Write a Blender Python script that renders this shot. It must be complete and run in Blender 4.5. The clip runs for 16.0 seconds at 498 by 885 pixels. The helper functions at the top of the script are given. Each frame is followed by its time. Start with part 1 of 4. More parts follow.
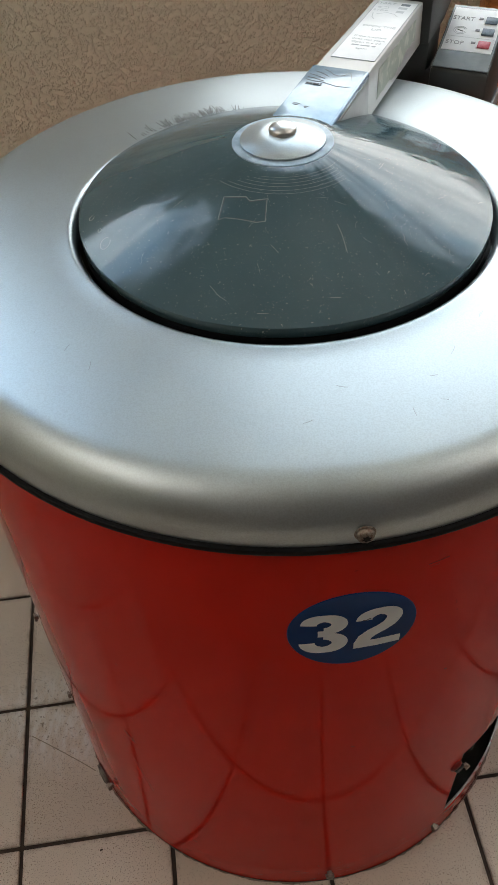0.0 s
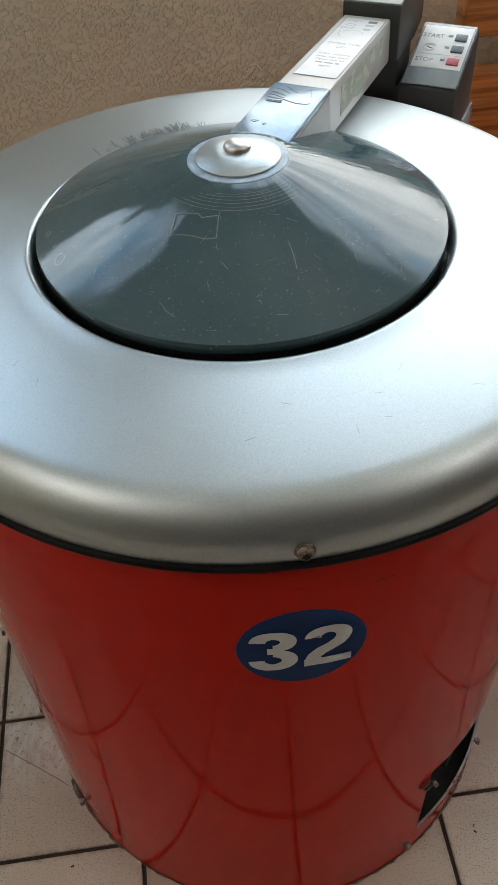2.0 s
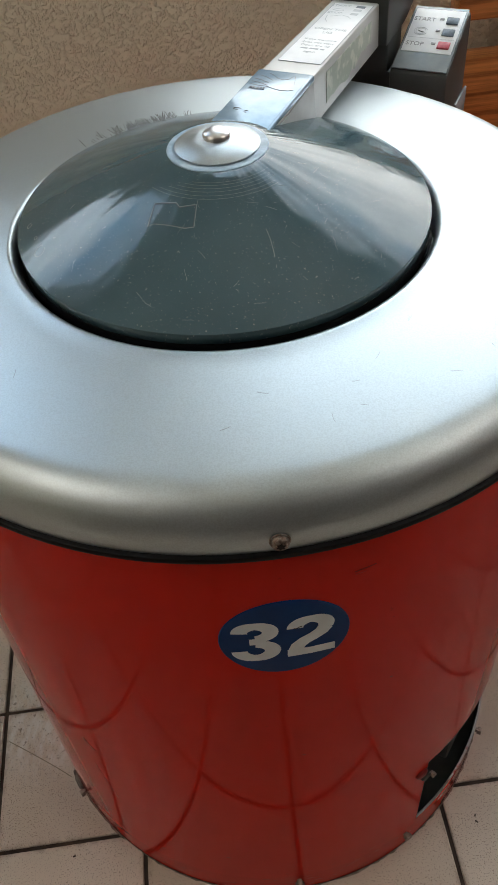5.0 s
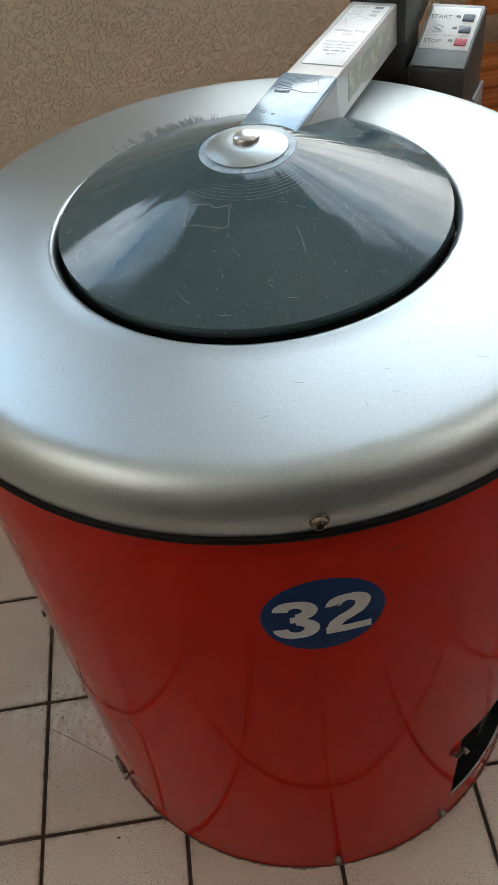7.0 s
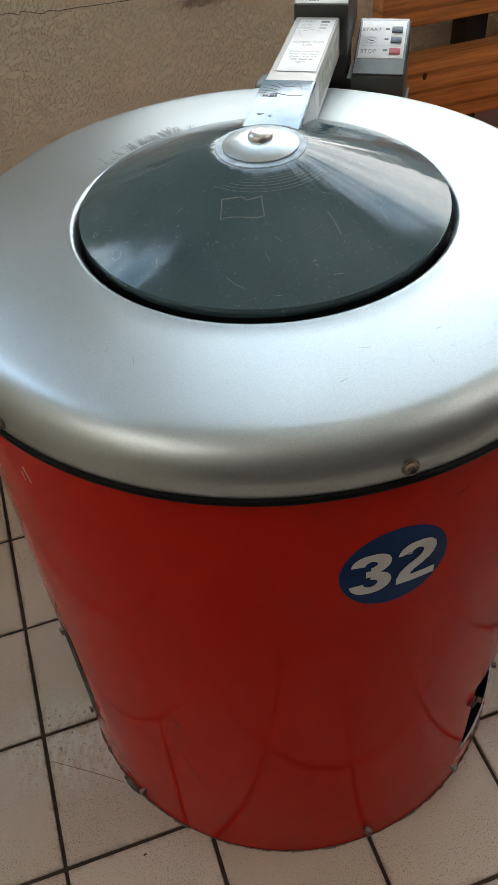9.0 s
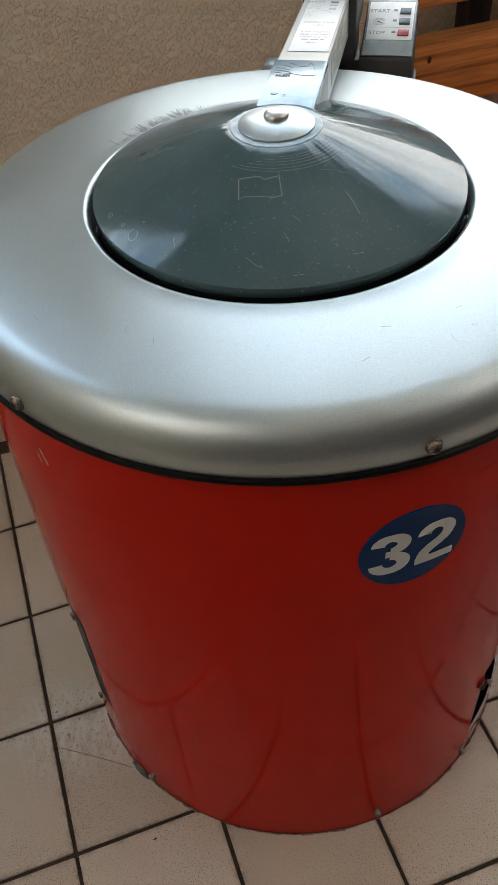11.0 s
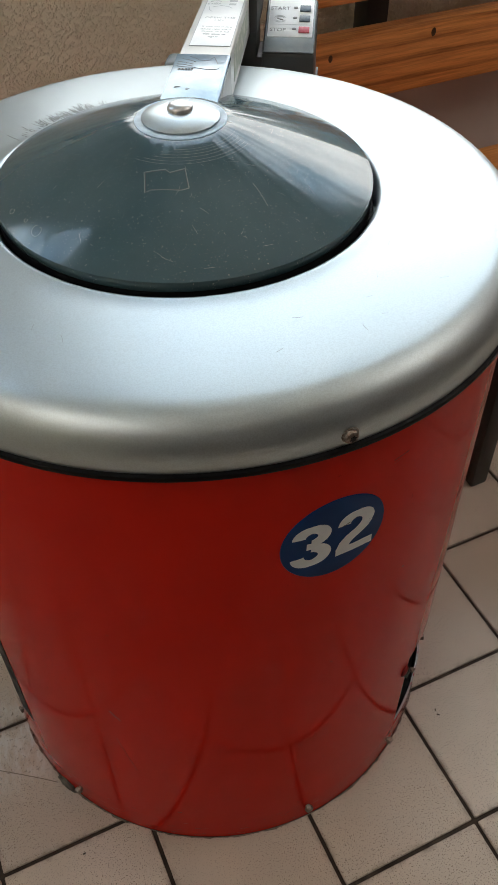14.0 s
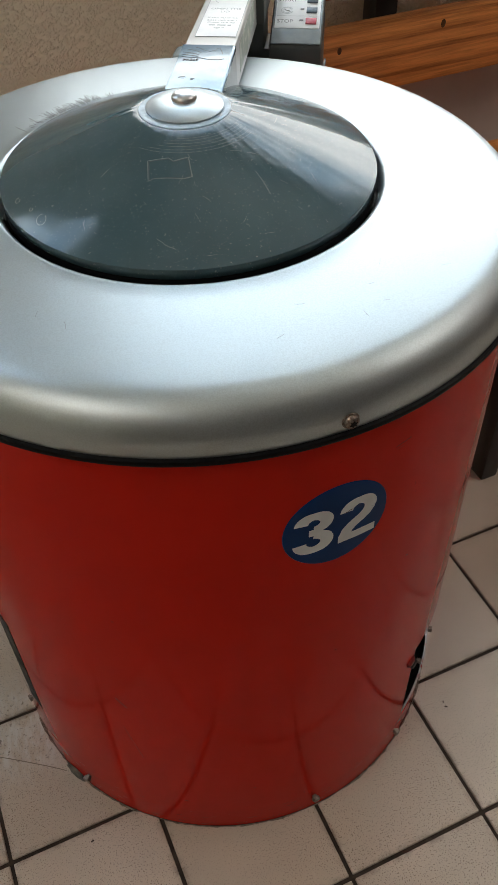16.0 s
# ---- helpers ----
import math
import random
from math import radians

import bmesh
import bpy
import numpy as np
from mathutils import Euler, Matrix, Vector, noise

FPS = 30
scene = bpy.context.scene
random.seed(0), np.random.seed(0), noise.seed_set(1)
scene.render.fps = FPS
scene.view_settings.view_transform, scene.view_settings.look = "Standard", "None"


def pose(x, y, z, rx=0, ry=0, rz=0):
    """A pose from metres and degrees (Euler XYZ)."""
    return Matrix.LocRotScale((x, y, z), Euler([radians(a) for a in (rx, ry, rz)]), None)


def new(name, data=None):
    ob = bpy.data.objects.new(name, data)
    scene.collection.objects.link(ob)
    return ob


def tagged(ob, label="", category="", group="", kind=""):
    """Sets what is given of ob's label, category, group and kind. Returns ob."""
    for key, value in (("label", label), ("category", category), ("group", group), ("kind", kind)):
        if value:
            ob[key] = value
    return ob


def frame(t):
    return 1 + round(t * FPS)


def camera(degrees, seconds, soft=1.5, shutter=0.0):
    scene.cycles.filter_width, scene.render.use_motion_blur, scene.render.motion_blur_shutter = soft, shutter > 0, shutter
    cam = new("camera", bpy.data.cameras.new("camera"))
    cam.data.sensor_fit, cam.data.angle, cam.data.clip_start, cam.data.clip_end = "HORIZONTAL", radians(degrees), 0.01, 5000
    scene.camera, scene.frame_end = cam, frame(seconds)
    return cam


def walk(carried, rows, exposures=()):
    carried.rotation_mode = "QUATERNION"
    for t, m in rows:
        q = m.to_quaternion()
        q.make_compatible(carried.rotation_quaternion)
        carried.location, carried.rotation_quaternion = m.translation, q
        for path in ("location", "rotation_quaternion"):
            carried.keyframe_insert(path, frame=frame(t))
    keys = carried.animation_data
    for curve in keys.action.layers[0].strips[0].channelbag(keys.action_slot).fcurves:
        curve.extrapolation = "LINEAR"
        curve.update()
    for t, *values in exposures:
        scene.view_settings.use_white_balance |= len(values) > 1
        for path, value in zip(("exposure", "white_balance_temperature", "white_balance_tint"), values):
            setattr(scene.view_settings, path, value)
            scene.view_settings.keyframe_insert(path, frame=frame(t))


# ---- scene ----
cam = camera(33.04, 16.0)
# seconds, eye x, y, z in metres, heading, pitch and roll in degrees
ROWS = [
    (0, 0.0000, -0.6375, 1.1732, 3.66, -46.82, -3.22),
    (0.5, 0.0121, -0.6387, 1.1730, 3.71, -46.53, -2.84),
    (1, 0.0295, -0.6314, 1.1736, 3.70, -46.20, -2.92),
    (1.5, 0.0346, -0.6306, 1.1766, 3.99, -46.11, -3.09),
    (2, 0.0407, -0.6330, 1.1732, 4.05, -46.02, -3.27),
    (2.5, 0.0446, -0.6351, 1.1720, 4.40, -45.98, -3.56),
    (3, 0.0531, -0.6353, 1.1690, 4.63, -45.97, -4.03),
    (3.5, 0.0609, -0.6309, 1.1687, 4.94, -46.07, -4.60),
    (6, 0.0807, -0.6314, 1.1690, 6.63, -46.76, -5.77),
    (6.5, 0.0896, -0.6382, 1.1742, 7.23, -46.83, -6.39),
    (7, 0.0576, -0.6579, 1.1886, 7.84, -46.57, -7.97),
    (7.2, 0.0356, -0.6624, 1.1916, 7.32, -46.28, -9.85),
    (7.5, -0.0090, -0.6758, 1.1952, 5.77, -45.95, -11.30),
    (7.7, -0.0300, -0.6852, 1.1977, 1.63, -45.88, -9.54),
    (8, -0.0386, -0.6953, 1.1963, -4.21, -46.06, -6.83),
    (8.5, -0.0754, -0.7056, 1.1988, -6.19, -45.58, -5.49),
    (9, -0.1084, -0.7079, 1.1943, -6.14, -45.28, -4.67),
    (11.5, -0.1344, -0.7087, 1.1882, -7.24, -46.05, -4.11),
    (12, -0.1366, -0.7147, 1.1938, -6.98, -46.04, -3.24),
    (12.2, -0.1340, -0.7177, 1.1880, -7.10, -45.86, -2.91),
    (12.5, -0.1403, -0.7172, 1.1766, -12.07, -45.88, 0.31),
    (12.7, -0.1330, -0.7145, 1.1719, -14.76, -45.84, 0.87),
    (13, -0.1350, -0.7151, 1.1693, -15.31, -45.84, -0.12),
    (13.5, -0.1365, -0.7144, 1.1754, -15.16, -45.81, -0.70),
    (14, -0.1319, -0.7075, 1.1763, -15.05, -45.86, -0.72),
    (14.5, -0.1298, -0.7055, 1.1731, -14.97, -45.87, -0.56),
    (15, -0.1262, -0.7136, 1.1738, -14.24, -45.86, -1.12),
    (15.5, -0.1231, -0.7201, 1.1728, -13.96, -45.93, -1.41),
    (16, -0.1243, -0.7193, 1.1727, -13.55, -45.98, -1.74),
]
walk(cam, [(t, pose(x, y, z, 90 + pitch, 0, yaw) @ pose(0, 0, 0, 0, 0, roll)) for t, x, y, z, yaw, pitch, roll in ROWS])

# ---------------------------------------------------------------- world and light
GRID = 9.13                      # heading of the tile rows and the back wall, degrees
ARM = -21.0                      # turn of the lid arm about the drum's axis
G = pose(0, 0, 0, 0, 0, GRID)    # room frame: u along the back wall, v towards it
A = pose(0, 0, 0, 0, 0, ARM)     # arm frame: x across the arm, y along it

world = bpy.data.worlds.new("sky")
scene.world = world
world.use_nodes = True
wn = world.node_tree
sky = wn.nodes.new("ShaderNodeTexSky")
sky.sky_type = "NISHITA"
sky.sun_disc = False
sky.sun_elevation, sky.sun_rotation = radians(48), radians(200)
wn.links.new(sky.outputs[0], wn.nodes["Background"].inputs[0])
wn.nodes["Background"].inputs[1].default_value = 0.1
scene.view_settings.exposure = 0.44


# openings: two windows in the back wall
WIN_Z1 = 2.34
WINS = ((-1.18, -0.46, 1.14), (-0.06, 1.80, 0.90))     # u from, u to, sill height


# two long ceiling lamps, added as fill, one over either side of the room
FILL_LAMPS = ((-1.48, -0.80, 7.0), (1.70, -0.80, 7.6))       # u, v, watts
FILL_Z = 2.40
for u, v, watts in FILL_LAMPS:
    la = bpy.data.lights.new("fill_light", "AREA")
    la.shape, la.size, la.energy, la.color = "RECTANGLE", 0.72, watts, (1.0, 0.92, 0.83)
    la.size_y = 1.20
    new("fill_light", la).matrix_world = G @ pose(u, v, FILL_Z - 0.005)


# ---------------------------------------------------------------- materials
def material(name, colour, rough=0.5, metal=0.0, spec=0.5, coat=0.0):
    m = bpy.data.materials.new(name)
    m.use_nodes = True
    b = m.node_tree.nodes["Principled BSDF"]
    b.inputs["Base Color"].default_value = (*colour, 1)
    b.inputs["Roughness"].default_value = rough
    b.inputs["Metallic"].default_value = metal
    b.inputs["Specular IOR Level"].default_value = spec
    b.inputs["Coat Weight"].default_value = coat
    return m, m.node_tree, b


def coords(nt, scale=(1, 1, 1), space="Object"):
    tc = nt.nodes.new("ShaderNodeTexCoord")
    mp = nt.nodes.new("ShaderNodeMapping")
    mp.inputs["Scale"].default_value = scale
    nt.links.new(tc.outputs[space], mp.inputs["Vector"])
    return mp.outputs["Vector"]


def noise_tex(nt, vec, scale, detail=4, rough=0.55):
    n = nt.nodes.new("ShaderNodeTexNoise")
    n.inputs["Scale"].default_value = scale
    n.inputs["Detail"].default_value = detail
    n.inputs["Roughness"].default_value = rough
    nt.links.new(vec, n.inputs["Vector"])
    return n.outputs["Fac"]


def ramp(nt, fac, stops):
    r = nt.nodes.new("ShaderNodeValToRGB")
    while len(r.color_ramp.elements) < len(stops):
        r.color_ramp.elements.new(0.5)
    for e, (p, c) in zip(r.color_ramp.elements, stops):
        e.position = p
        e.color = (*c, 1) if len(c) == 3 else c
    nt.links.new(fac, r.inputs["Fac"])
    return r.outputs["Color"]


def mix(nt, fac, a, b, mode="MIX"):
    n = nt.nodes.new("ShaderNodeMix")
    n.data_type, n.blend_type = "RGBA", mode
    for value, sock in ((fac, n.inputs[0]), (a, n.inputs[6]), (b, n.inputs[7])):
        if isinstance(value, (int, float)):
            sock.default_value = value
        elif isinstance(value, tuple):
            sock.default_value = (*value, 1)
        else:
            nt.links.new(value, sock)
    return n.outputs[2]


def bump(nt, b, height, strength, distance):
    n = nt.nodes.new("ShaderNodeBump")
    n.inputs["Strength"].default_value = strength
    n.inputs["Distance"].default_value = distance
    nt.links.new(height, n.inputs["Height"])
    nt.links.new(n.outputs[0], b.inputs["Normal"])


def grey(v):
    return (v, v, v)


def ground(nt, scale=(1, 1, 1), at=(0, 0, 0), turn=0.0):
    """World coordinates about a point, turned and scaled."""
    geo = nt.nodes.new("ShaderNodeNewGeometry")
    mv = nt.nodes.new("ShaderNodeVectorMath")
    mv.operation = "SUBTRACT"
    mv.inputs[1].default_value = at
    mp = nt.nodes.new("ShaderNodeMapping")
    mp.inputs["Scale"].default_value = scale
    mp.inputs["Rotation"].default_value = (0, 0, radians(turn))
    nt.links.new(geo.outputs["Position"], mv.inputs[0])
    nt.links.new(mv.outputs[0], mp.inputs["Vector"])
    return mp.outputs["Vector"]


# rough plaster, beige
M_WALL, nt, b = material("roughcast_plaster", (0.40, 0.34, 0.26), 0.9)
vec = coords(nt)
big, fine = noise_tex(nt, vec, 2.5), noise_tex(nt, vec, 225, 2.0, 0.5)
col = ramp(nt, big, [(0.3, (0.79, 0.735, 0.58)), (0.7, (0.86, 0.81, 0.655))])
col = mix(nt, 0.12, col, ramp(nt, fine, [(0.35, (0.60, 0.55, 0.41)), (0.65, (0.81, 0.75, 0.60))]))
nt.links.new(col, b.inputs["Base Color"])
bump(nt, b, ramp(nt, fine, [(0.47, grey(0)), (0.68, grey(1))]), 0.8, 0.0034)

# darkish brown for an unseen wall, so it bounces little light
M_ROOM, nt, b = material("brown_unseen_wall", (0.30, 0.25, 0.2), 0.8)
nt.links.new(ramp(nt, noise_tex(nt, coords(nt), 5), [(0.3, (0.17, 0.13, 0.11)), (0.7, (0.22, 0.17, 0.145))]), b.inputs["Base Color"])
# near-black brown for the unseen front wall, keeps rim reflections dark
M_DARKWALL, nt, b = material("dark_brown_unseen_wall", (0.06, 0.045, 0.038), 0.6)
nt.links.new(ramp(nt, noise_tex(nt, coords(nt, (1, 1, 0.2)), 6, 5), [(0.3, (0.045, 0.033, 0.028)), (0.7, (0.07, 0.052, 0.045))]), b.inputs["Base Color"])
# smoother and more mauve than the plaster, low behind the bench only
M_DADO, nt, b = material("smooth_mauve_wall", (0.30, 0.22, 0.19), 0.7)
vec = coords(nt)
nt.links.new(ramp(nt, noise_tex(nt, vec, 7), [(0.3, (0.62, 0.49, 0.44)), (0.7, (0.70, 0.57, 0.52))]), b.inputs["Base Color"])
bump(nt, b, noise_tex(nt, vec, 60), 0.3, 0.002)

M_CEIL, nt, b = material("ceiling_paint", (0.6, 0.6, 0.56), 0.9)
nt.links.new(ramp(nt, noise_tex(nt, coords(nt), 4), [(0.3, (0.78, 0.73, 0.60)), (0.7, (0.84, 0.79, 0.66))]), b.inputs["Base Color"])

SMEAR = (-0.325, -0.090, 0.0)
# glazed floor tile, each a little different
M_TILE, nt, b = material("beige_floor_tile", (0.45, 0.41, 0.35), 0.42)
vec = ground(nt)
oi = nt.nodes.new("ShaderNodeObjectInfo")
speck, cloud, stain = noise_tex(nt, vec, 420, 2), noise_tex(nt, vec, 9, 5), noise_tex(nt, vec, 28, 6, 0.7)
base = ramp(nt, oi.outputs["Random"], [(0.0, (0.61, 0.52, 0.435)), (1.0, (0.68, 0.59, 0.505))])
base = mix(nt, ramp(nt, cloud, [(0.35, grey(0)), (0.75, grey(0.35))]), base, (0.48, 0.43, 0.375))
pits = mix(nt, ramp(nt, noise_tex(nt, vec, 6, 3), [(0.34, grey(0.3)), (0.56, grey(1))]), (0, 0, 0), ramp(nt, noise_tex(nt, ground(nt), 520, 2), [(0.57, grey(0)), (0.65, grey(0.85))]))
base = mix(nt, pits, base, (0.20, 0.15, 0.115))
wipe = noise_tex(nt, ground(nt, (10, 1.5, 1)), 9, 5, 0.65)
base = mix(nt, ramp(nt, wipe, [(0.60, grey(0)), (0.74, grey(0.35))]), base, (0.66, 0.64, 0.61))
base = mix(nt, ramp(nt, stain, [(0.66, grey(0)), (0.78, grey(0.4))]), base, (0.40, 0.36, 0.31))
# a wiped, greyish smear beside the machine's foot
dist = nt.nodes.new("ShaderNodeVectorMath")
dist.operation = "LENGTH"
nt.links.new(ground(nt, (1.0, 1.5, 1), SMEAR, -20), dist.inputs[0])
near = ramp(nt, dist.outputs["Value"], [(0.06, grey(1)), (0.15, grey(0))])
rub = ramp(nt, noise_tex(nt, ground(nt, (3.2, 1.2, 1), SMEAR, -35), 22, 6, 0.7), [(0.40, grey(0.1)), (0.60, grey(0.9))])
base = mix(nt, mix(nt, 1.0, near, rub, "MULTIPLY"), base, (0.74, 0.735, 0.73))
grit = ramp(nt, noise_tex(nt, ground(nt), 170, 3, 0.6), [(0.60, grey(0)), (0.66, grey(0.75))])
base = mix(nt, mix(nt, 1.0, near, grit, "MULTIPLY"), base, (0.17, 0.14, 0.115))
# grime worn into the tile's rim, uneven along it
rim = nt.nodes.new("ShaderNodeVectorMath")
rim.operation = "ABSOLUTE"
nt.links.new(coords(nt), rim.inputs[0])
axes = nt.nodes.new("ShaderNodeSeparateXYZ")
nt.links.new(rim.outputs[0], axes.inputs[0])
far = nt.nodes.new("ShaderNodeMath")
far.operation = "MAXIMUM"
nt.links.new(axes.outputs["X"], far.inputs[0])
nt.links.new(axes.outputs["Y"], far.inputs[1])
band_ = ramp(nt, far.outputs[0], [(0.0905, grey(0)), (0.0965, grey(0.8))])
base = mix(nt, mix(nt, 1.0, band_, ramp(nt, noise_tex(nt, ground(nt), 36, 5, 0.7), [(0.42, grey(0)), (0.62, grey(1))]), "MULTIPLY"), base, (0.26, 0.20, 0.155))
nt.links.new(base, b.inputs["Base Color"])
nt.links.new(ramp(nt, cloud, [(0.3, grey(0.36)), (0.7, grey(0.55))]), b.inputs["Roughness"])
bump(nt, b, speck, 0.12, 0.001)

M_GROUT, nt, b = material("dark_grout", (0.07, 0.06, 0.05), 0.9)
vec = coords(nt)
nt.links.new(ramp(nt, noise_tex(nt, vec, 45), [(0.3, (0.024, 0.017, 0.0125)), (0.75, (0.075, 0.054, 0.040))]), b.inputs["Base Color"])
bump(nt, b, noise_tex(nt, vec, 300), 0.5, 0.002)

# red enamel
M_RED, nt, b = material("red_enamel", (0.36, 0.01, 0.004), 0.08, 0, 0.043, 0.0)
vec = coords(nt)
c = ramp(nt, noise_tex(nt, vec, 5, 5), [(0.3, (0.52, 0.016, 0.0075)), (0.75, (0.59, 0.020, 0.0095))])
c = mix(nt, ramp(nt, noise_tex(nt, vec, 160, 3), [(0.70, grey(0)), (0.78, grey(0.5))]), c, (0.20, 0.01, 0.006))
nt.links.new(c, b.inputs["Base Color"])
nt.links.new(ramp(nt, noise_tex(nt, vec, 14, 6), [(0.3, grey(0.03)), (0.75, grey(0.065))]), b.inputs["Roughness"])
bump(nt, b, noise_tex(nt, vec, 3.0, 2), 0.05, 0.02)

# satin aluminium
M_ALU, nt, b = material("satin_aluminium", (0.74, 0.75, 0.75), 0.4, 1.0)
vec = coords(nt)
big, fine = noise_tex(nt, vec, 6, 5), noise_tex(nt, vec, 950, 2)
c = ramp(nt, big, [(0.3, (0.50, 0.555, 0.575)), (0.7, (0.555, 0.61, 0.63))])
c = mix(nt, ramp(nt, noise_tex(nt, vec, 800, 2), [(0.40, grey(0)), (0.64, grey(0.48))]), c, (0.42, 0.455, 0.465))
c = mix(nt, ramp(nt, noise_tex(nt, vec, 55, 6, 0.7), [(0.68, grey(0)), (0.8, grey(0.25))]), c, (0.5, 0.5, 0.47))
nt.links.new(c, b.inputs["Base Color"])
nt.links.new(ramp(nt, big, [(0.3, grey(0.42)), (0.7, grey(0.47))]), b.inputs["Roughness"])
bump(nt, b, fine, 0.09, 0.0006)

M_STEEL, nt, b = material("polished_steel", (0.70, 0.69, 0.68), 0.3, 1.0)
nt.links.new(ramp(nt, noise_tex(nt, coords(nt), 300), [(0.3, grey(0.28)), (0.7, grey(0.40))]), b.inputs["Roughness"])
M_SCREW, nt, b = material("zinc_screw", (0.42, 0.37, 0.33), 0.48, 1.0)
nt.links.new(ramp(nt, noise_tex(nt, coords(nt), 500), [(0.35, (0.36, 0.33, 0.30)), (0.65, (0.20, 0.13, 0.10))]), b.inputs["Base Color"])

# smoky lid plastic with fine specks and scratches
M_LID, nt, b = material("smoky_lid_plastic", (0.035, 0.045, 0.045), 0.12, 0, 0.6)
vec = coords(nt)
c = ramp(nt, noise_tex(nt, vec, 8, 5), [(0.3, (0.036, 0.073, 0.086)), (0.7, (0.060, 0.104, 0.118))])
c = mix(nt, ramp(nt, noise_tex(nt, vec, 560, 2), [(0.665, grey(0)), (0.71, grey(0.7))]), c, (0.26, 0.29, 0.27))
c = mix(nt, ramp(nt, noise_tex(nt, coords(nt, (1, 9, 1)), 75, 2), [(0.75, grey(0)), (0.78, grey(0.35))]), c, (0.17, 0.19, 0.17))
nt.links.new(c, b.inputs["Base Color"])
nt.links.new(ramp(nt, noise_tex(nt, vec, 22, 5), [(0.3, grey(0.10)), (0.7, grey(0.19))]), b.inputs["Roughness"])
# ripples that fan out from the hub, over a slow unevenness
flat = nt.nodes.new("ShaderNodeVectorMath")
flat.operation = "MULTIPLY"
flat.inputs[1].default_value = (1, 1, 0)
nt.links.new(vec, flat.inputs[0])
unit = nt.nodes.new("ShaderNodeVectorMath")
unit.operation = "NORMALIZE"
nt.links.new(flat.outputs[0], unit.inputs[0])
fan = noise_tex(nt, unit.outputs[0], 3.4, 2, 0.45)
bump(nt, b, mix(nt, 0.45, fan, noise_tex(nt, vec, 14, 3)), 0.52, 0.006)

M_CHIP, nt, b = material("chipped_sheet_edge", (0.5, 0.45, 0.42), 0.4, 0.6)
nt.links.new(ramp(nt, noise_tex(nt, coords(nt), 28, 4), [(0.55, (0.42, 0.39, 0.37)), (0.61, (0.36, 0.025, 0.02))]), b.inputs["Base Color"])
M_RUBBER, nt, b = material("black_rubber", (0.005, 0.005, 0.006), 0.38, 0, 0.12)
nt.links.new(ramp(nt, noise_tex(nt, coords(nt), 40), [(0.3, grey(0.3)), (0.7, grey(0.55))]), b.inputs["Roughness"])
M_DARK, nt, b = material("anthracite_housing", (0.045, 0.048, 0.047), 0.42)
nt.links.new(ramp(nt, noise_tex(nt, coords(nt), 15), [(0.3, (0.036, 0.038, 0.037)), (0.7, (0.06, 0.063, 0.06))]), b.inputs["Base Color"])
bump(nt, b, noise_tex(nt, coords(nt), 500), 0.12, 0.001)
M_GREYFRAME, nt, b = material("grey_bezel", (0.16, 0.18, 0.18), 0.22)
nt.links.new(ramp(nt, noise_tex(nt, coords(nt), 60), [(0.3, (0.24, 0.28, 0.30)), (0.7, (0.31, 0.35, 0.37))]), b.inputs["Base Color"])
M_ARM, nt, b = material("pale_grey_enamel", (0.55, 0.55, 0.52), 0.32)
nt.links.new(ramp(nt, noise_tex(nt, coords(nt), 18, 5), [(0.3, (0.55, 0.56, 0.55)), (0.7, (0.63, 0.64, 0.63))]), b.inputs["Base Color"])
M_PRESS, nt, b = material("scuffed_silver_foil", (0.35, 0.4, 0.43), 0.16, 0.25, 0.5)
vec = coords(nt)
nt.links.new(ramp(nt, noise_tex(nt, vec, 60, 5), [(0.3, (0.22, 0.32, 0.41)), (0.75, (0.34, 0.46, 0.57))]), b.inputs["Base Color"])
bump(nt, b, noise_tex(nt, vec, 120, 4), 0.25, 0.001)
M_CHEEK, nt, b = material("dull_grey_cheek", (0.4, 0.42, 0.42), 0.4)
nt.links.new(ramp(nt, noise_tex(nt, coords(nt), 40, 5), [(0.3, (0.36, 0.38, 0.38)), (0.7, (0.46, 0.48, 0.48))]), b.inputs["Base Color"])
M_COLLAR, nt, b = material("clear_worn_plastic", (0.14, 0.18, 0.19), 0.28, 0, 0.3)
nt.links.new(ramp(nt, noise_tex(nt, coords(nt), 90, 5), [(0.36, (0.28, 0.40, 0.52)), (0.70, (0.52, 0.67, 0.80))]), b.inputs["Base Color"])
M_LABEL, nt, b = material("white_label", (0.78, 0.79, 0.79), 0.3)
nt.links.new(ramp(nt, noise_tex(nt, coords(nt), 60), [(0.3, (0.80, 0.83, 0.86)), (0.7, (0.87, 0.90, 0.92))]), b.inputs["Base Color"])
M_WORN, nt, b = material("torn_sticker", (0.6, 0.64, 0.58), 0.5)
nt.links.new(ramp(nt, noise_tex(nt, coords(nt), 70, 5), [(0.42, (0.66, 0.69, 0.62)), (0.52, (0.46, 0.52, 0.46))]), b.inputs["Base Color"])
M_PRINT, _, _ = material("grey_print", (0.28, 0.30, 0.32), 0.5)
M_FAINT, _, _ = material("faded_print", (0.55, 0.58, 0.61), 0.5)
M_TEXT, _, _ = material("blue_grey_print", (0.40, 0.44, 0.48), 0.5)
M_INK, _, _ = material("dark_print", (0.05, 0.06, 0.07), 0.45)
M_SCRATCH, _, _ = material("pale_scratch", (0.26, 0.29, 0.28), 0.2)
M_SCUFF, _, _ = material("dull_scuff", (0.36, 0.37, 0.37), 0.5, 0.9)
M_RUB, _, _ = material("rubbed_metal", (0.17, 0.175, 0.175), 0.5, 1.0)
M_BLUEKEY, nt, b = material("slate_blue_key", (0.11, 0.15, 0.20), 0.35)
